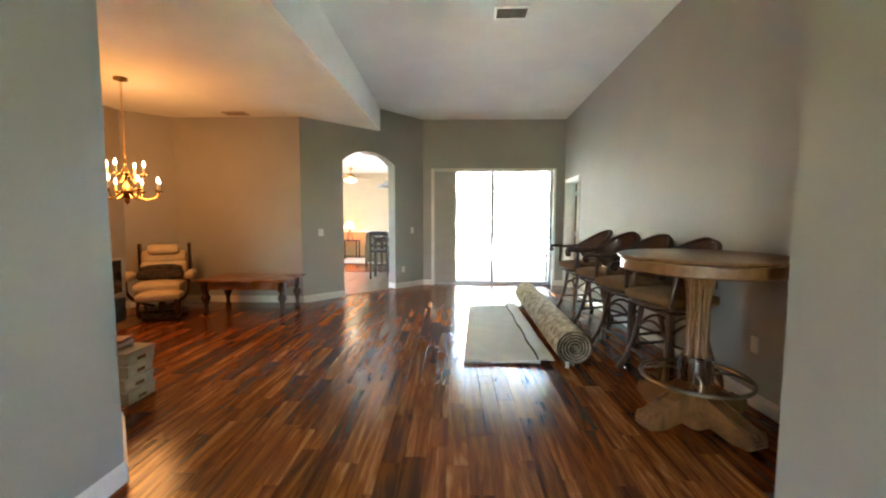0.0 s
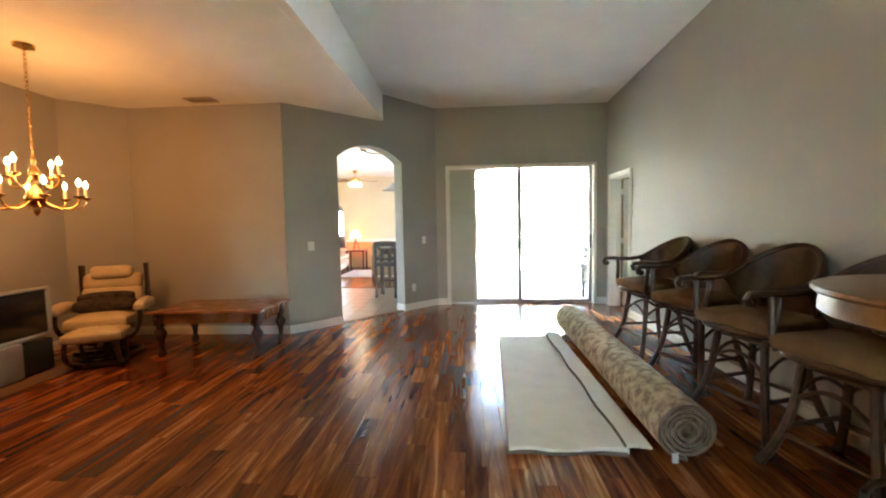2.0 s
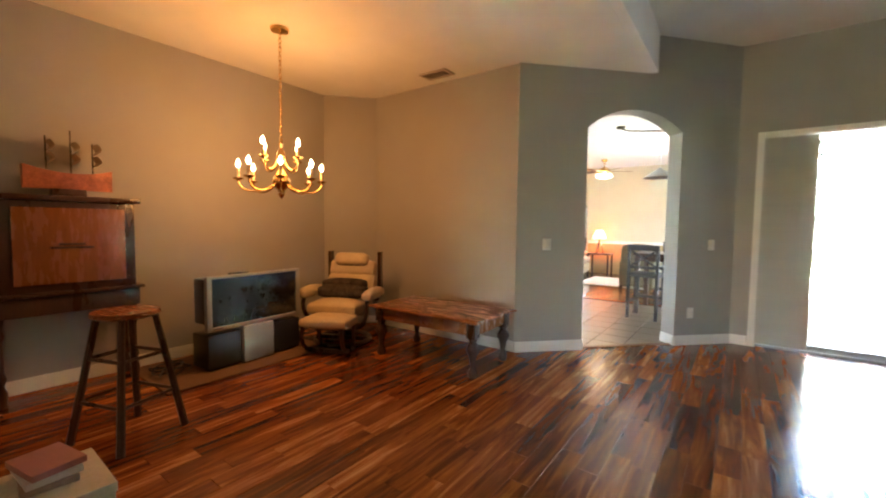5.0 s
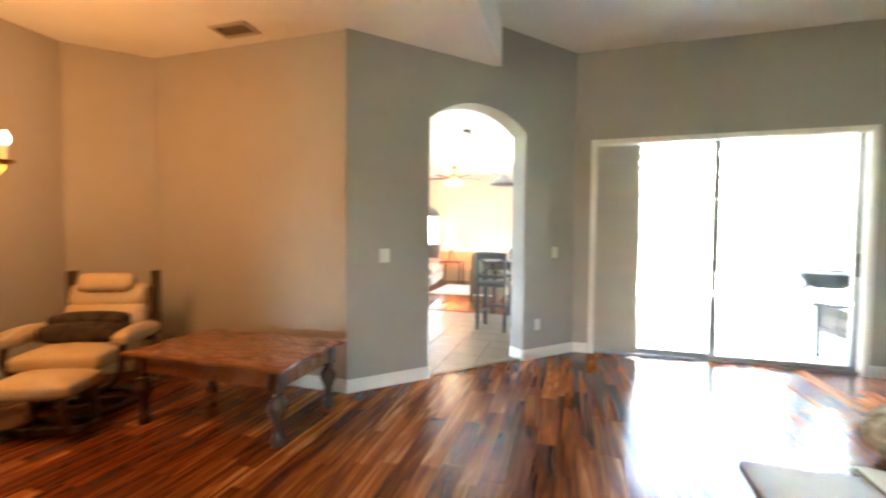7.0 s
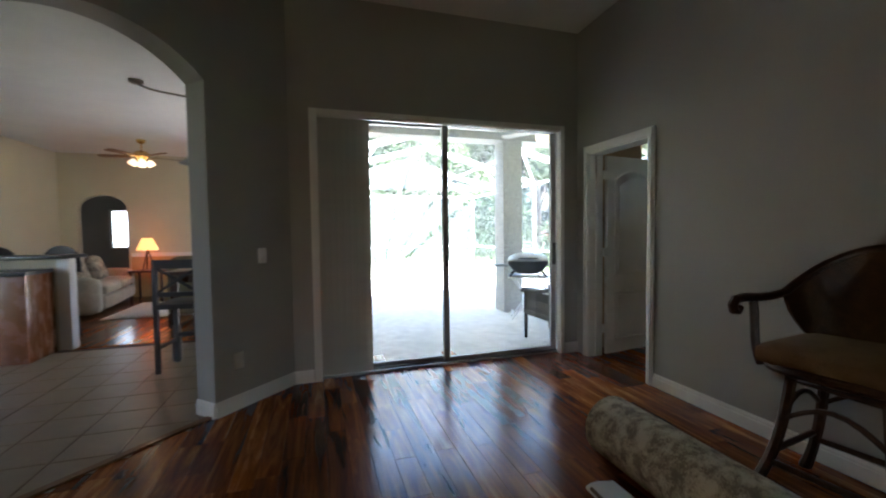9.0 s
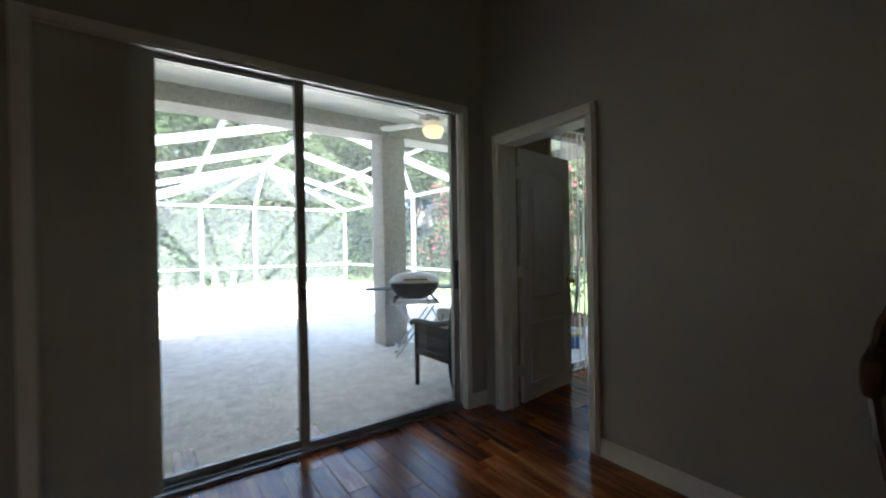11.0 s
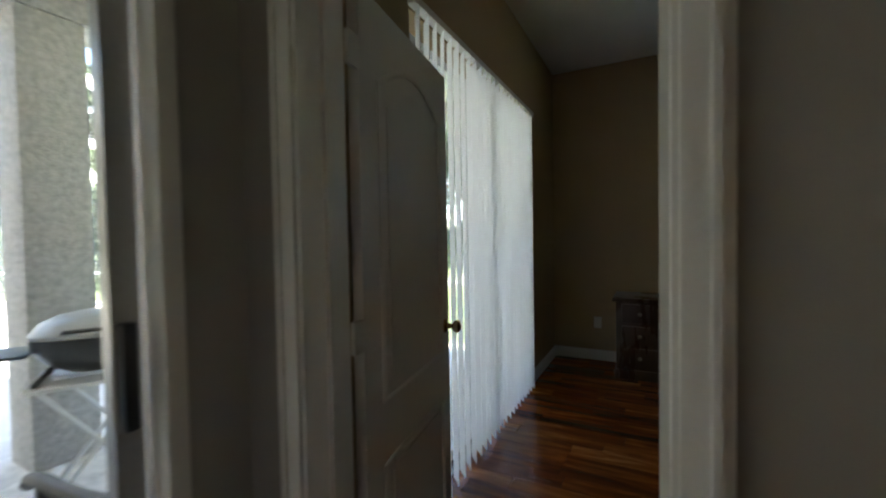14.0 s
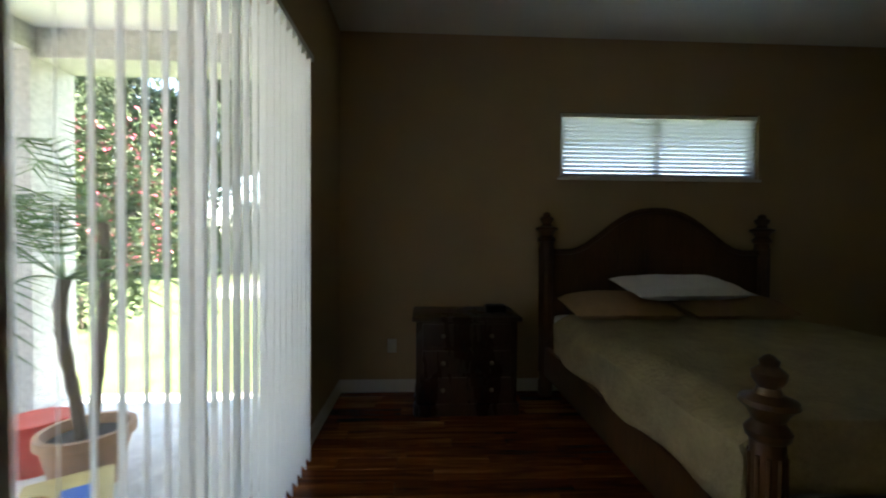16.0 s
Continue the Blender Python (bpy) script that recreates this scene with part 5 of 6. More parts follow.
BLACKWOOD = surface("black_painted_wood", (0.02, 0.016, 0.014), 0.6, 0.2)
d0 = dining_chair(pose(-1.93, 9.1, 0, 0, 0, 172))
copy_thing(d0, pose(-1.45, 9.12, 0, 0, 0, 184))
copy_thing(d0, pose(-1.75, 10.45, 0, 0, 0, -5))
ki = thing("kitchen_island", "brown wooden kitchen counter with dark raised top", "counter", m=pose(0, 0, 0))
part("cabinet", shape((-4.9, 9.72, 0.0, -3.52, 10.2, 0.9), bevel=0.004), CHERRY, ki)
part("worktop", shape((-4.95, 9.66, 0.9, -3.48, 10.12, 0.94), bevel=0.006), BLACK, ki)
part("end_post", shape((-3.5, 10.2, 0.0, -3.38, 10.34, 1.04), bevel=0.004), TRIM, ki, "white painted end post")
part("raised_bar", shape((-4.95, 10.1, 1.04, -3.34, 10.5, 1.08), bevel=0.006), BLACK, ki)
part("bar_wall", shape((-4.9, 10.21, 0.0, -3.5, 10.33, 1.04)), WALL_CREAM, ki)
for x in (-3.85, -4.5):
    s = thing("bar_stool", "black bar stool with rounded back behind the counter", "stool", "stools behind the counter", m=pose(x, 10.85, 0))
    bm = bmesh.new()
    lathe(bm, [(0, 0.78), (0.19, 0.78), (0.2, 0.8), (0.18, 0.84), (0, 0.84)], 18)
    part("seat", bm, BLACK, s)
    bm = bmesh.new()
    prism(bm, [(0.2 * math.cos(t), 0.95 + 0.22 * math.sin(t)) for t in [k * math.pi / 10 for k in range(11)]] + [(-0.2, 0.82), (0.2, 0.82)], 0.03, pose(0, 0.17, 0))
    part("backrest", bm, BLACK, s)
    for a in range(4):
        bm = bmesh.new()
        tube(bm, [pose(0, 0, 0, 0, 0, 45 + 90 * a) @ Vector(p) for p in ((0.14, 0, 0.78), (0.24, 0, 0))], 0.016, 6)
        part("leg", bm, BLACK, s)
aw = thing("window_4", "bright hall window with white blinds", "window", kind="structure")
part("window_frame", shape((-5.72, 16.96, 0.95, -5.66, 17.0, 1.95), (-5.22, 16.96, 0.95, -5.16, 17.0, 1.95), (-5.66, 16.96, 0.95, -5.22, 17.0, 1.0), (-5.66, 16.96, 1.9, -5.22, 17.0, 1.95)), TRIM, aw)
# the pane emits light itself to imitate daylight; solid wall behind
GLOWPANE = surface("glowing_pane", (0.85, 0.93, 1.0), 0.5, 0.02, emit=0.5)
part("pane", shape((-5.66, 16.98, 1.0, -5.22, 16.99, 1.9)), GLOWPANE, aw, "window pane glowing in place of daylight")
for i in range(12):
    part("slat", shape((-5.66, 16.962, 1.02 + i * 0.073, -5.22, 16.972, 1.05 + i * 0.073)), TRIM, aw)
# ---- terrace ----
PZ = -0.05
structure("ceiling_terrace", shape((-0.35, 8.45, 2.93, 6.0, 10.58, 3.0)), CEIL, "white painted terrace ceiling", "ceiling")
structure("roof_terrace", shape((-0.4, 8.45, 3.0, 6.3, 11.2, 3.1)), STUCCO, "roof edge over the terrace", "roof")
structure("beam", shape((-0.35, 10.58, 2.74, 6.0, 10.95, 3.0), (5.55, 8.45, 2.7, 5.9, 10.58, 2.93)), STUCCO, "grey stucco beam along the terrace edge", "beam")
col = thing("terrace_column", "square grey textured stucco column", "column")
part("shaft", shape((2.19, 10.6, PZ, 2.53, 10.94, 2.74), bevel=0.012), STUCCO, col)
part("shaft", shape((5.5, 10.58, PZ, 5.9, 10.95, 2.74), bevel=0.012), STUCCO, col)
structure("wall_terrace", shape((-0.72, 8.452, 2.35, 5.9, 8.47, 2.93), (1.74, 8.452, PZ, 2.34, 8.47, 2.35)), STUCCO, "light stucco house wall facing the terrace", "wall")

# screened pool cage: right side, far side, and a pitched roof
cage = thing("pool_cage", "white aluminium screened pool enclosure with pitched roof", "enclosure")
XE, XW, YE, EAVE, RIDGE, RX = 5.75, -1.15, 21.0, 2.72, 3.66, 2.3


def bar(name, a, b, w=0.05):
    bm = bmesh.new()
    a, b = Vector(a), Vector(b)
    d = b - a
    m = Matrix.Translation(a) @ d.to_track_quat("X", "Z").to_matrix().to_4x4()
    box(bm, 0, -w / 2, -w / 2, d.length, w / 2, w / 2, m=m)
    return part(name, bm, ALU, cage)


ys = [11.0, 13.4, 15.8, 18.2, 21.0]
xs = [-1.15, -0.7, 0.9, 2.5, 4.1, 5.75]
for y in ys:
    bar("post", (XE, y, PZ), (XE, y, EAVE), 0.075)
    bar("post", (XW, y, PZ), (XW, y, EAVE), 0.075)
for x in xs[1:-1]:
    bar("post", (x, YE, PZ), (x, YE, EAVE), 0.075)
for z in (PZ + 0.03, 0.66, EAVE):
    bar("rail", (XE, 11.0, z), (XE, YE, z), 0.07 if z > 2 else 0.05)
    bar("rail", (XW, 11.0, z), (XW, YE, z), 0.07 if z > 2 else 0.05)
    bar("rail", (XW, YE, z), (XE, YE, z), 0.07 if z > 2 else 0.05)
bar("ridge", (RX, 11.0, RIDGE), (RX, 18.2, RIDGE), 0.1)
for y in ys[:-1]:
    bar("rafter", (RX, y, RIDGE), (XE, y, EAVE), 0.12)
    bar("rafter", (RX, y, RIDGE), (XW, y, EAVE), 0.12)
for x in xs:
    bar("hip_rafter", (RX, 18.2, RIDGE), (x, YE, EAVE), 0.07 if abs(x - RX) < 3 else 0.1)
for k in (0.5,):
    for s, xe in ((1, XE), (-1, XW)):
        xm, zm = RX + (xe - RX) * k, RIDGE + (EAVE - RIDGE) * k
        bar("purlin", (xm, 11.0, zm), (xm, 19.6, zm), 0.055)
for i, y in enumerate(ys[:-2]):
    bar("brace", (XE, y + 2.4, EAVE), (RX + (XE - RX) * 0.5, y, RIDGE + (EAVE - RIDGE) * 0.5), 0.05)
for nm, q in (("side_screen", [(XE, 11, PZ), (XE, YE, PZ), (XE, YE, EAVE), (XE, 11, EAVE)]), ("end_screen", [(XW, YE, PZ), (XE, YE, PZ), (XE, YE, EAVE), (XW, YE, EAVE)]), ("roof_screen", [(RX, 11, RIDGE), (XE, 11, EAVE), (XE, 18.2, EAVE), (RX, 18.2, RIDGE)]), ("roof_screen", [(RX, 11, RIDGE), (XW, 11, EAVE), (XW, 18.2, EAVE), (RX, 18.2, RIDGE)]), ("hip_screen", [(RX, 18.2, RIDGE), (XE, 18.2, EAVE), (XE, YE, EAVE), (XW, YE, EAVE), (XW, 18.2, EAVE)])):
    bm = bmesh.new()
    bm.faces.new([bm.verts.new(p) for p in q])
    part(nm, bm, MESHSCREEN, cage, "fine grey insect screen", smooth=False).visible_shadow = False

# pool hand rail
pr = thing("pool_rail", "white curved pool hand rail", "rail", m=pose(1.15, 19.6, PZ))
for x in (0, 0.5):
    bm = bmesh.new()
    tube(bm, bez((x, 0, 0), (x, 0.05, 0.75), (x, 0.55, 0.85), (x, 0.75, 0.0), 12), 0.022, 8)
    part("hand_rail", bm, ALU, pr)

# grill on a folding stand, with its gas bottle
GRILLTOP = surface("cast_lid", (0.42, 0.42, 0.4), 0.4, 0.08, metal=0.4)
SHELFGREY = surface("blue_grey_plastic", (0.13, 0.17, 0.2), 0.45, 0.08)
gr = thing("gas_grill", "portable gas grill with silver domed lid", "grill", m=pose(2.36, 10.12, PZ, 0, 0, -28))
bm = bmesh.new()
rings = []
for z, kx, ky in ((0.88, 0.3, 0.205), (0.9, 0.305, 0.21), (0.95, 0.27, 0.18), (0.985, 0.2, 0.13), (1.005, 0.1, 0.065)):
    rings.append([bm.verts.new((kx * math.copysign(abs(math.cos(t)) ** 0.75, math.cos(t)), ky * math.copysign(abs(math.sin(t)) ** 0.75, math.sin(t)), z)) for t in [2 * math.pi * i / 28 for i in range(28)]])
ring_faces(bm, rings)
part("lid", bm, GRILLTOP, gr)
bm = bmesh.new()
rings = []
for z, kx, ky in ((0.68, 0.14, 0.1), (0.73, 0.23, 0.155), (0.82, 0.3, 0.205), (0.878, 0.305, 0.21)):
    rings.append([bm.verts.new((kx * math.copysign(abs(math.cos(t)) ** 0.75, math.cos(t)), ky * math.copysign(abs(math.sin(t)) ** 0.75, math.sin(t)), z)) for t in [2 * math.pi * i / 28 for i in range(28)]])
ring_faces(bm, rings)
part("firebox", bm, BLACK, gr)
for s in (-1, 1):
    part("side_shelf", shape((min(s * 0.29, s * 0.6), -0.14, 0.80, max(s * 0.29, s * 0.6), 0.14, 0.82), bevel=0.008), SHELFGREY, gr)
    bm = bmesh.new()
    tube(bm, [(s * 0.2, -0.12, 0.72), (s * 0.26, -0.16, 0.66), (s * 0.26, 0.16, 0.66), (s * 0.2, 0.12, 0.72)], 0.014, 6)
    part("foot", bm, BLACK, gr)
bm = bmesh.new()
tube(bm, [(-0.14, -0.205, 0.92), (-0.13, -0.25, 0.93), (0.13, -0.25, 0.93), (0.14, -0.205, 0.92)], 0.012, 6)
part("lid_handle", bm, BLACK, gr)
gs = thing("folding_stand", "white folding stand under the grill", "stand", m=pose(2.36, 10.12, PZ, 0, 0, -28))
part("top", shape((-0.3, -0.2, 0.625, 0.3, -0.04, 0.645), (-0.3, 0.04, 0.625, 0.3, 0.2, 0.645), (-0.3, -0.04, 0.625, -0.22, 0.04, 0.645), (0.22, -0.04, 0.625, 0.3, 0.04, 0.645)), ALU, gs)
for y in (-0.19, 0.19):
    for s in (-1, 1):
        bm = bmesh.new()
        tube(bm, [(s * 0.24, y * (1 - 0.05 * s), 0.63), (-s * 0.24, y * (1 - 0.05 * s), 0.0)], 0.013, 6)
        part("leg", bm, ALU, gs)
for s in (-1, 1):
    part("foot_bar", shape((s * 0.24 - 0.02, -0.2, 0.06, s * 0.24 + 0.02, 0.2, 0.085)), ALU, gs)
BOTTLE = surface("bottle_paint", (0.62, 0.6, 0.56), 0.45, 0.08)
gb = thing("gas_bottle", "off-white gas bottle with collar standing on the terrace", "gas bottle", m=pose(2.86, 10.2, PZ))
bm = bmesh.new()
lathe(bm, [(0.1, 0.0), (0.105, 0.02), (0.13, 0.05), (0.152, 0.1), (0.152, 0.3), (0.13, 0.36), (0.05, 0.39), (0.0, 0.39)], 24)
part("tank", bm, BOTTLE, gb)
bm = bmesh.new()
lathe(bm, [(0.1, 0.36), (0.105, 0.48), (0.098, 0.48), (0.093, 0.37)], 20)
part("collar", bm, BOTTLE, gb)
part("valve", shape((-0.025, -0.025, 0.38, 0.025, 0.025, 0.45), bevel=0.006), BRASS, gb)
bm = bmesh.new()
tube(bm, bez((2.45, 10.0, 0.66), (2.5, 9.75, 0.3), (2.65, 9.95, 0.3), (2.84, 10.19, 0.4)), 0.009, 6)
single("gas_hose", bm, BLACK, "black gas hose from bottle to grill", "hose")

# dark cane armchair outside the glass
pc = thing("patio_armchair", "dark wooden cane-backed armchair on the terrace", "chair", m=pose(2.04, 8.86, PZ, 0, 0, -87))
CANE = surface("dark_cane", (0.022, 0.019, 0.016), 0.5, 0.2, 20, 0.3, 120)
bm = bmesh.new()
cushion(bm, -0.27, -0.27, 0.36, 0.25, 0.27, 0.46)
part("seat", bm, CANE, pc)
part("seat_rail", shape((-0.28, -0.28, 0.30, 0.26, 0.28, 0.36), bevel=0.01), CANE, pc)
for y in (-0.26, 0.26):
    bm = bmesh.new()
    tube(bm, [(-0.26, y, 0.0), (-0.26, y, 0.34), (-0.27, y, 0.6)], [0.02, 0.026, 0.022], 8)
    part("front_leg", bm, CANE, pc)
    bm = bmesh.new()
    tube(bm, bez((0.34, y, 0.0), (0.2, y, 0.25), (0.2, y, 0.5), (0.36, y, 1.02), 10), [0.02] * 5 + [0.024] * 6, 8)
    part("back_leg", bm, CANE, pc)
    bm = bmesh.new()
    tube(bm, bez((-0.33, y * 1.05, 0.58), (-0.28, y * 1.1, 0.66), (0.0, y * 1.1, 0.58), (0.25, y, 0.66), 10), 0.024, 8)
    part("arm", bm, CANE, pc)
    bm = bmesh.new()
    box(bm, -0.25, y - 0.006, 0.34, 0.24, y + 0.006, 0.5)
    for k in range(17):
        box(bm, -0.24 + 0.028 * k, y - 0.005, 0.5, -0.226 + 0.028 * k, y + 0.005, 0.6)
    for k in range(4):
        box(bm, -0.25, y - 0.004, 0.512 + 0.026 * k, 0.24, y + 0.004, 0.522 + 0.026 * k)
    part("side_cane", bm, CANE, pc)
bm = bmesh.new()
g = [[bm.verts.new((0.2 + 0.14 * (i / 8) ** 1.6, -0.25 + 0.5 * j / 8, 0.46 + 0.56 * i / 8 + 0.04 * math.sin(math.pi * j / 8) * i / 8)) for j in range(9)] for i in range(9)]
for i in range(8):
    for j in range(8):
        bm.faces.new((g[i][j], g[i][j + 1], g[i + 1][j + 1], g[i + 1][j]))
bk = part("backrest", bm, CANE, pc)
bk.modifiers.new("thick", "SOLIDIFY").thickness = 0.02
WHITEF = surface("white_fan_paint", (0.78, 0.77, 0.73), 0.4, 0.03)
ceiling_fan(pose(2.31, 9.57, 2.93), "white terrace ceiling fan with a lit amber bowl", 0.18, WHITEF, WHITEF, spin=52)

# ---- planting ----
LEAF = surface("leaf_green", (0.04, 0.065, 0.022), 0.75, 0.5, 1.2, 0.2, 20)
LEAF2 = surface("leaf_light", (0.065, 0.095, 0.034), 0.75, 0.4, 1.2, 0.2, 20)
PINK = surface("pink_blossom", (0.75, 0.13, 0.2), 0.6, 0.2)
BARK = surface("bark", (0.16, 0.12, 0.09), 0.9, 0.3, 8, 0.6, 40)
rng = random.Random(4)


def leaf_cloud(bm, blobs, n, size):
    for _ in range(n):
        cx, cy, cz, r = blobs[rng.randrange(len(blobs))]
        d = Vector((rng.gauss(0, 1), rng.gauss(0, 1), rng.gauss(0, 0.8))).normalized() * r * (0.55 + 0.5 * rng.random())
        c = Vector((cx, cy, cz)) + d
        q = Euler((rng.uniform(0, 6.3), rng.uniform(0, 6.3), rng.uniform(0, 6.3))).to_matrix()
        s = size * rng.uniform(0.6, 1.4)
        bm.faces.new([bm.verts.new(c + q @ Vector(p) * s) for p in ((0, -0.5, 0), (0.28, 0, 0.06), (0, 0.6, 0), (-0.28, 0, 0.06))])


def tree(m, h, spread, leaf, n, size, label, blossom=None):
    ob = thing("tree", label, "tree", "trees round the garden", m=m)
    bm = bmesh.new()
    tube(bm, [(0, 0, 0), (0.05 * h * 0.1, 0, h * 0.25), (0.0, 0.1, h * 0.5), (0.1, 0, h * 0.75)], [0.05 * h * 0.6, 0.03 * h * 0.7, 0.018 * h, 0.005 * h], 10)
    blobs = []
    for k in range(11):
        a, u = k * 2.4, 0.1 + 0.8 * (k + rng.random()) / 11
        e = Vector((spread * 0.75 * math.cos(a) * (1.15 - u * 0.6), spread * 0.75 * math.sin(a) * (1.15 - u * 0.6), h * (u + 0.1)))
        tube(bm, [(0, 0, h * u * 0.6), e * 0.55 + Vector((0, 0, h * u * 0.25)), e], [0.005 * h, 0.0025 * h, 0.001 * h], 6)
        blobs.append((*e, spread * rng.uniform(0.28, 0.5)))
    blobs.append((0, 0, h * 0.85, spread * 0.45))
    part("trunk", bm, BARK, ob)
    bm = bmesh.new()
    leaf_cloud(bm, blobs, n, size)
    part("crown", bm, leaf, ob, smooth=False)
    if blossom:
        bm = bmesh.new()
        leaf_cloud(bm, [b for b in blobs if b[2] < h * 0.95], 700, size * 0.8)
        part("blossom", bm, blossom, ob, "pink flower clusters", smooth=False)
    return ob


G0 = -0.12
ta = tree(pose(1.5, 29.0, G0), 8.5, 3.8, LEAF, 15000, 0.26, "tall leafy green tree behind the pool")
tb2 = tree(pose(7.5, 28.0, G0), 7.5, 3.6, LEAF2, 15000, 0.24, "lighter green bushy tree behind the pool")
for i, (x, y, s, a, src) in enumerate(((-4, 30, 0.95, 40, ta), (-9, 28, 0.9, 90, tb2), (12.5, 27, 1.1, 70, ta), (17, 22, 1.0, 160, tb2), (21, 16, 1.15, 10, ta), (4.5, 33, 1.1, 210, ta), (10, 34, 1.2, 100, ta), (-14, 31, 1.0, 250, ta), (24, 25, 1.2, 300, ta), (-2, 36, 1.25, 190, tb2), (26, 10, 1.1, 50, tb2), (16, 32, 1.3, 20, ta))):
    src.scale = (s, s, s)
    t = copy_thing(src, pose(x, y, G0, 0, 0, a))
    src.scale = (1, 1, 1)
tree(pose(14.0, 16.5, G0), 4.6, 2.0, LEAF2, 3500, 0.17, "small tree with pink blossom on the lawn", PINK)
tree(pose(10.5, 19.5, G0), 4.2, 1.7, LEAF2, 3000, 0.16, "small tree with pink blossom on the lawn", PINK)


def hedge(x0, y0, x1, y1, h, label):
    ob = thing("hedge", label, "hedge", "clipped hedges")
    bm = bmesh.new()
    L = math.hypot(x1 - x0, y1 - y0)
    n = int(L / 0.5)
    blobs = [(x0 + (x1 - x0) * k / n, y0 + (y1 - y0) * k / n, G0 + h * f, h * 0.45) for k in range(n + 1) for f in (0.35, 0.62)]
    leaf_cloud(bm, blobs, n * 170 if h < 1.5 else n * 330, 0.12 if h < 1.5 else 0.2)
    part("foliage", bm, LEAF, ob, smooth=False)
    bm = bmesh.new()
    for k in range(0, n + 1, 2):
        x, y = x0 + (x1 - x0) * k / n, y0 + (y1 - y0) * k / n
        tube(bm, [(x, y, G0), (x, y, G0 + h * 0.6)], 0.03, 5)
    part("stems", bm, BARK, ob)


hedge(-8, 22.3, 7.0, 22.3, 0.95, "dark green clipped hedge beyond the pool screen")
hedge(-12, 25.2, 10.5, 25.5, 2.6, "tall loose green shrubs behind the pool")
hedge(12.0, 24.0, 20.0, 15.0, 2.2, "tall loose green shrubs behind the lawn")
hedge(7.4, 22.0, 9.0, 12.5, 0.85, "dark green clipped hedge beside the lawn")
ROADM = surface("pale_road", (0.5, 0.48, 0.45), 0.9, 0.08, 3, 0.3, 60)
structure("road", shape((12.2, -60, -0.118, 17.0, 13.5, -0.1)), ROADM, "pale sunlit driveway across the lawn", "road")
nh = thing("neighbour_house", "pale neighbouring house half hidden by trees", "house", m=pose(22, 33, G0, 0, 0, -35))
part("wall", shape((-6, -4, 0, 6, 4, 2.8)), STUCCO, nh)
bm = bmesh.new()
prism(bm, [(-6.5, 2.8), (6.5, 2.8), (3.0, 4.6), (-3.0, 4.6)], 9.0, pose(0, -4.5, 0))
part("roof", bm, ROADM, nh)
for x in (-3.5, 0, 3.5):
    w = part("window", shape((x - 0.7, -4.03, 1.0, x + 0.7, -3.99, 2.1)), SCREEN, nh)
    part("frame", shape((x - 0.78, -4.05, 0.92, x + 0.78, -4.02, 1.0), (x - 0.78, -4.05, 2.1, x + 0.78, -4.02, 2.18)), TRIM, w)

# potted palms and toys outside the bedroom
POT = surface("terracotta", (0.45, 0.26, 0.16), 0.8, 0.12, 6, 0.2, 50)
PALM = surface("palm_green", (0.1, 0.2, 0.05), 0.5, 0.3)
SOIL = surface("potting_soil", (0.05, 0.035, 0.025), 1.0, 0.3)


def palm(m, lean):
    ob = thing("potted_palm", "potted dwarf palm with arching fronds on the terrace", "plant", "potted palms", m=m)
    bm = bmesh.new()
    lathe(bm, [(0.14, 0.0), (0.2, 0.27), (0.22, 0.27), (0.22, 0.32), (0.19, 0.32), (0.18, 0.26), (0, 0.26)], 24)
    part("pot", bm, POT, ob)
    bm = bmesh.new()
    lathe(bm, [(0.0, 0.285), (0.1, 0.28), (0.18, 0.265)], 16)
    part("soil", bm, SOIL, ob)
    for s, ln in ((-1, 0.22), (1, 0.16)):
        bm = bmesh.new()
        top = Vector((s * ln + lean, 0.05 * s, 1.3 + 0.15 * s))
        tube(bm, bez((s * 0.04, 0, 0.26), (s * 0.06, 0, 0.6), (s * ln, 0, 0.9), top, 12), [0.03 - 0.005 * (k % 2) for k in range(13)], 8)
        part("trunk", bm, BARK, ob)
        for k in range(16):
            a, el = k * 2.4 + s, rng.uniform(-0.1, 1.1)
            d = Vector((math.cos(a) * math.cos(el), math.sin(a) * math.cos(el), math.sin(el)))
            ctrl = bez(top, top + d * 0.3, top + d * 0.6 + Vector((0, 0, 0.05)), top + d * 0.75 + Vector((0, 0, -0.22)), 14)
            bm = bmesh.new()
            tube(bm, ctrl, 0.004, 4)
            for q in range(3, 15):
                p = ctrl[q]
                t = (ctrl[q] - ctrl[q - 1]).normalized()
                sd = t.cross(Vector((0, 0, 1))).normalized()
                for w in (-1, 1):
                    tip = p + (sd * w + t * 0.7 + Vector((0, 0, -0.25))) * 0.16
                    bm.faces.new([bm.verts.new(v) for v in (p - t * 0.008, p + t * 0.008, tip)])
            part("frond", bm, PALM, ob, smooth=False)
    return ob


palm(pose(4.55, 9.42, PZ), 0.03)
tc = thing("toy_crate", "yellow and blue plastic toy crate on the terrace", "toy", m=pose(4.13, 9.18, PZ, 0, 0, 35))
YEL = surface("yellow_plastic", (0.55, 0.42, 0.16), 0.5, 0.1)
BLU = surface("blue_plastic", (0.03, 0.14, 0.5), 0.4, 0.1)
REDP = surface("red_plastic", (0.6, 0.05, 0.03), 0.4, 0.1)
part("box", shape((-0.2, -0.15, 0.0, 0.2, 0.15, 0.16), bevel=0.02), BLU, tc)
part("lid", shape((-0.22, -0.17, 0.16, 0.22, 0.17, 0.2), bevel=0.02), YEL, tc)
part("print", shape((-0.1, -0.1, 0.2, 0.05, 0.02, 0.202)), BLU, tc)
bm = bmesh.new()
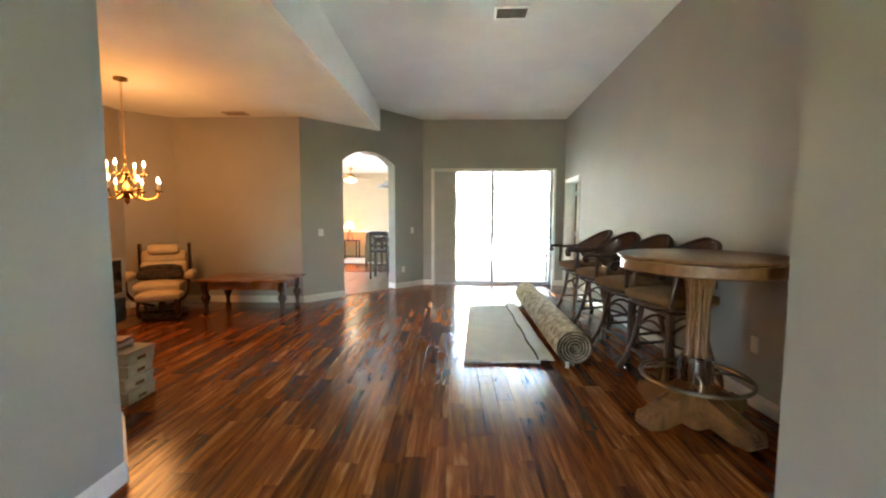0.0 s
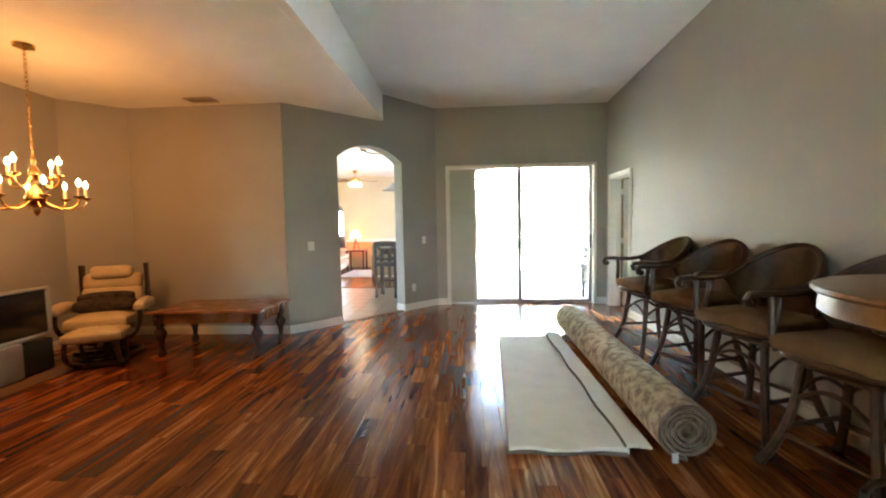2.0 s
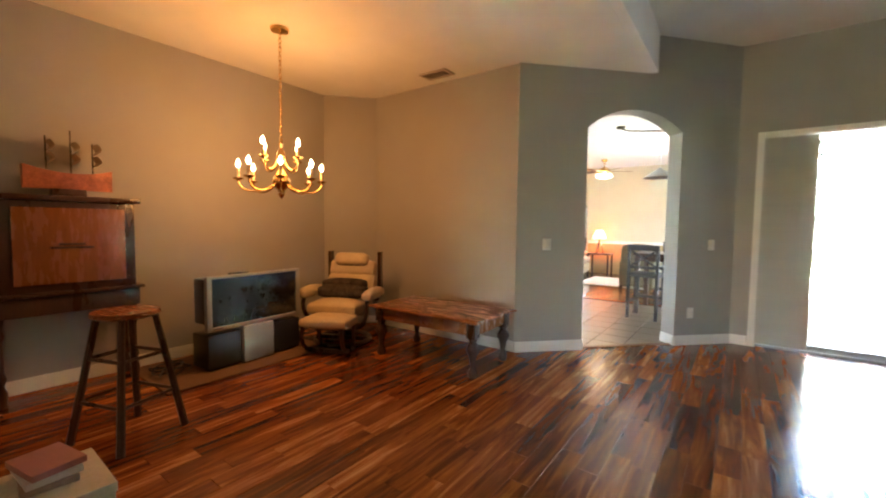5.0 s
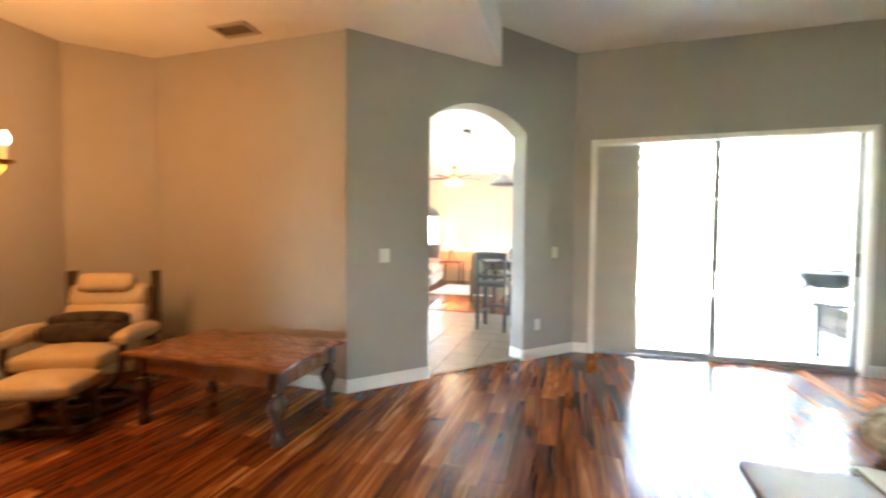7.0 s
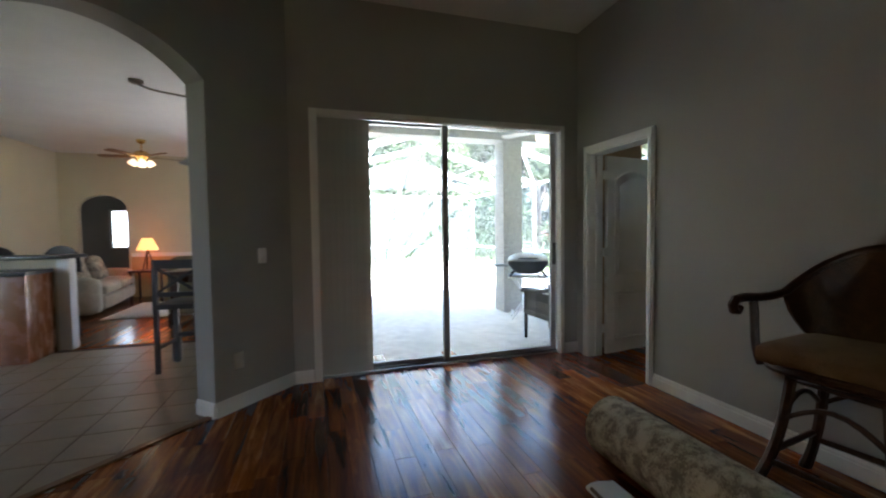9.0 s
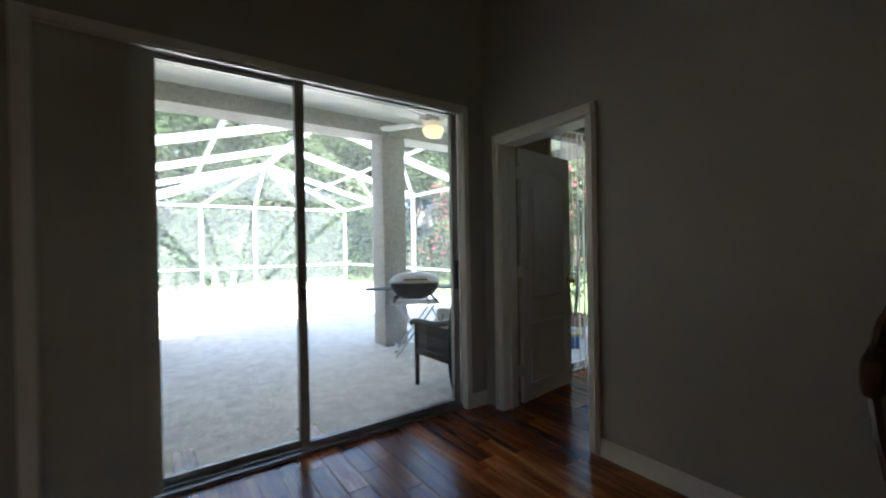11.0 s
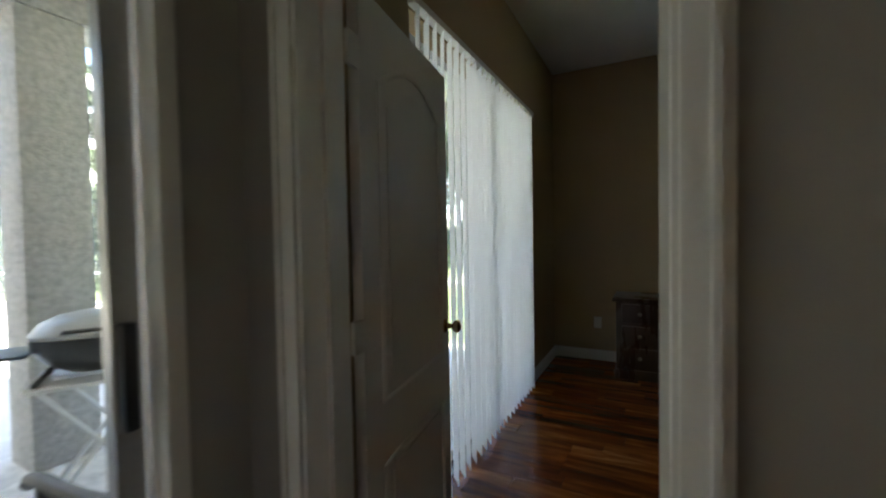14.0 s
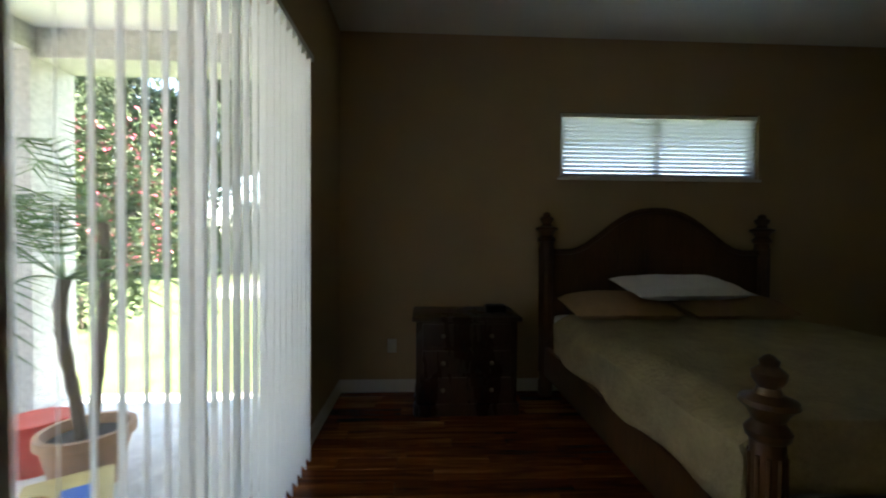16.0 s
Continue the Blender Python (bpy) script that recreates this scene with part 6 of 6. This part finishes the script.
lathe(bm, [(0.12, 0), (0.16, 0.2), (0.165, 0.3), (0.15, 0.3), (0.0, 0.28)], 20)
single("red_bucket", bm, REDP, "red plastic bucket behind the toy crate", "bucket", m=pose(4.72, 9.85, PZ))

# ---- floor pieces ----
def plank_mesh(w, l):
    bm = bmesh.new()
    e = 0.0014
    a = [bm.verts.new(p) for p in ((0, 0, -0.012), (w, 0, -0.012), (w, l, -0.012), (0, l, -0.012))]
    b = [bm.verts.new(p) for p in ((0, 0, -e), (w, 0, -e), (w, l, -e), (0, l, -e))]
    c = [bm.verts.new(p) for p in ((e, e, 0), (w - e, e, 0), (w - e, l - e, 0), (e, l - e, 0))]
    bm.faces.new(c)
    for lo, hi in ((a, b), (b, c)):
        for i in range(4):
            j = (i + 1) % 4
            bm.faces.new((lo[i], lo[j], hi[j], hi[i]))
    me = finish(bm, "floor_plank", False)
    me.materials.append(BOARD)
    return me


PW = 0.122
lengths = [0.35, 0.55, 0.75, 0.95, 1.15]
boards = {l: plank_mesh(PW - 0.0012, l - 0.0012) for l in lengths}
far_v, far_f = [], []


def inside(x, y):
    """Boards run to the walls of the two rooms and the hall."""
    if x > 2.0:
        return y > 3.2
    if y < 1.9:
        return -2.0 < x < 1.26
    if x < -2.72:
        return y < 6.45
    if x < -0.92:
        return y < 6.45 + (x + 2.72) * 1.03
    return True


def limit(x):
    """How far a board may run before the angled wall."""
    return 8.32 if x > -1.0 else 6.45 + max(0, x + 2.72) * 1.03 + (0.02 if x < -2.72 else 0.06)


prng = random.Random(11)
count = 0
i = 0
x = -5.2
while x < 5.76:
    y = (-1.7 if -2.0 < x < 1.26 else 1.95) - prng.random() * 0.6
    while y < 8.32:
        l = prng.choice(lengths)
        tall = 0.0012 * prng.random()
        if inside(x + PW / 2, y + l / 2) or inside(x + PW / 2, y + 0.1):
            if -1.4 < x < 1.2 and 2.2 < y < 7.9 and count < 300:
                ob = new("floor_plank", boards[l])
                ob.location = (x, y, tall)
                ob.parent = floor
                count += 1
            else:
                k, e, w2, l2 = len(far_v), 0.0014, PW - 0.0012, min(l - 0.0012, limit(x) - y)
                for ins, z in ((0, -0.012), (0, -e), (e, 0)):
                    far_v += [(x + ins, y + ins, z + tall), (x + w2 - ins, y + ins, z + tall), (x + w2 - ins, y + l2 - ins, z + tall), (x + ins, y + l2 - ins, z + tall)]
                far_f.append((k + 8, k + 9, k + 10, k + 11))
                for r in (0, 4):
                    for q in range(4):
                        far_f.append((k + r + q, k + r + (q + 1) % 4, k + r + 4 + (q + 1) % 4, k + r + 4 + q))
        y += l
    x += PW
me = bpy.data.meshes.new("floor_planks")
me.from_pydata(far_v, [], far_f)
me.materials.append(BOARD_FAR)
ob = new("floor_planks", me)
ob.parent = floor
tagged(ob, kind="stuff")
tv_, tf_ = [], []
for a in range(16):
    for b in range(12):
        x, y = -5.55 + a * 0.335, 6.42 + b * 0.335
        if y + 0.33 > 10.25 or x > -0.85 or (x + 2.72) * 1.03 + 6.52 > y + 0.33:
            continue
        k = len(tv_)
        for ins, z in ((0, -0.014), (0, -0.006), (0.004, -0.001)):
            tv_ += [(x + ins, y + ins, z), (x + 0.329 - ins, y + ins, z), (x + 0.329 - ins, y + 0.329 - ins, z), (x + ins, y + 0.329 - ins, z)]
        tf_.append((k + 8, k + 9, k + 10, k + 11))
        for r in (0, 4):
            for q in range(4):
                tf_.append((k + r + q, k + r + (q + 1) % 4, k + r + 4 + (q + 1) % 4, k + r + 4 + q))
me = bpy.data.meshes.new("floor_tiles")
me.from_pydata(tv_, [], tf_)
me.materials.append(TILE)
ob = new("floor_tiles", me)
ob.parent = bpy.data.objects["floor_kitchen"]
tagged(ob, kind="stuff")
bm = bmesh.new()
prism(bm, [(A0 - 0.02, 0.0), (A1 + 0.02, 0.0), (A1 + 0.02, 0.012), (A0 - 0.02, 0.012)], 0.05, DIAG @ pose(0, 0.02, 0))
structure("threshold", bm, OAK, "dark wooden threshold strip under the arch", "threshold")
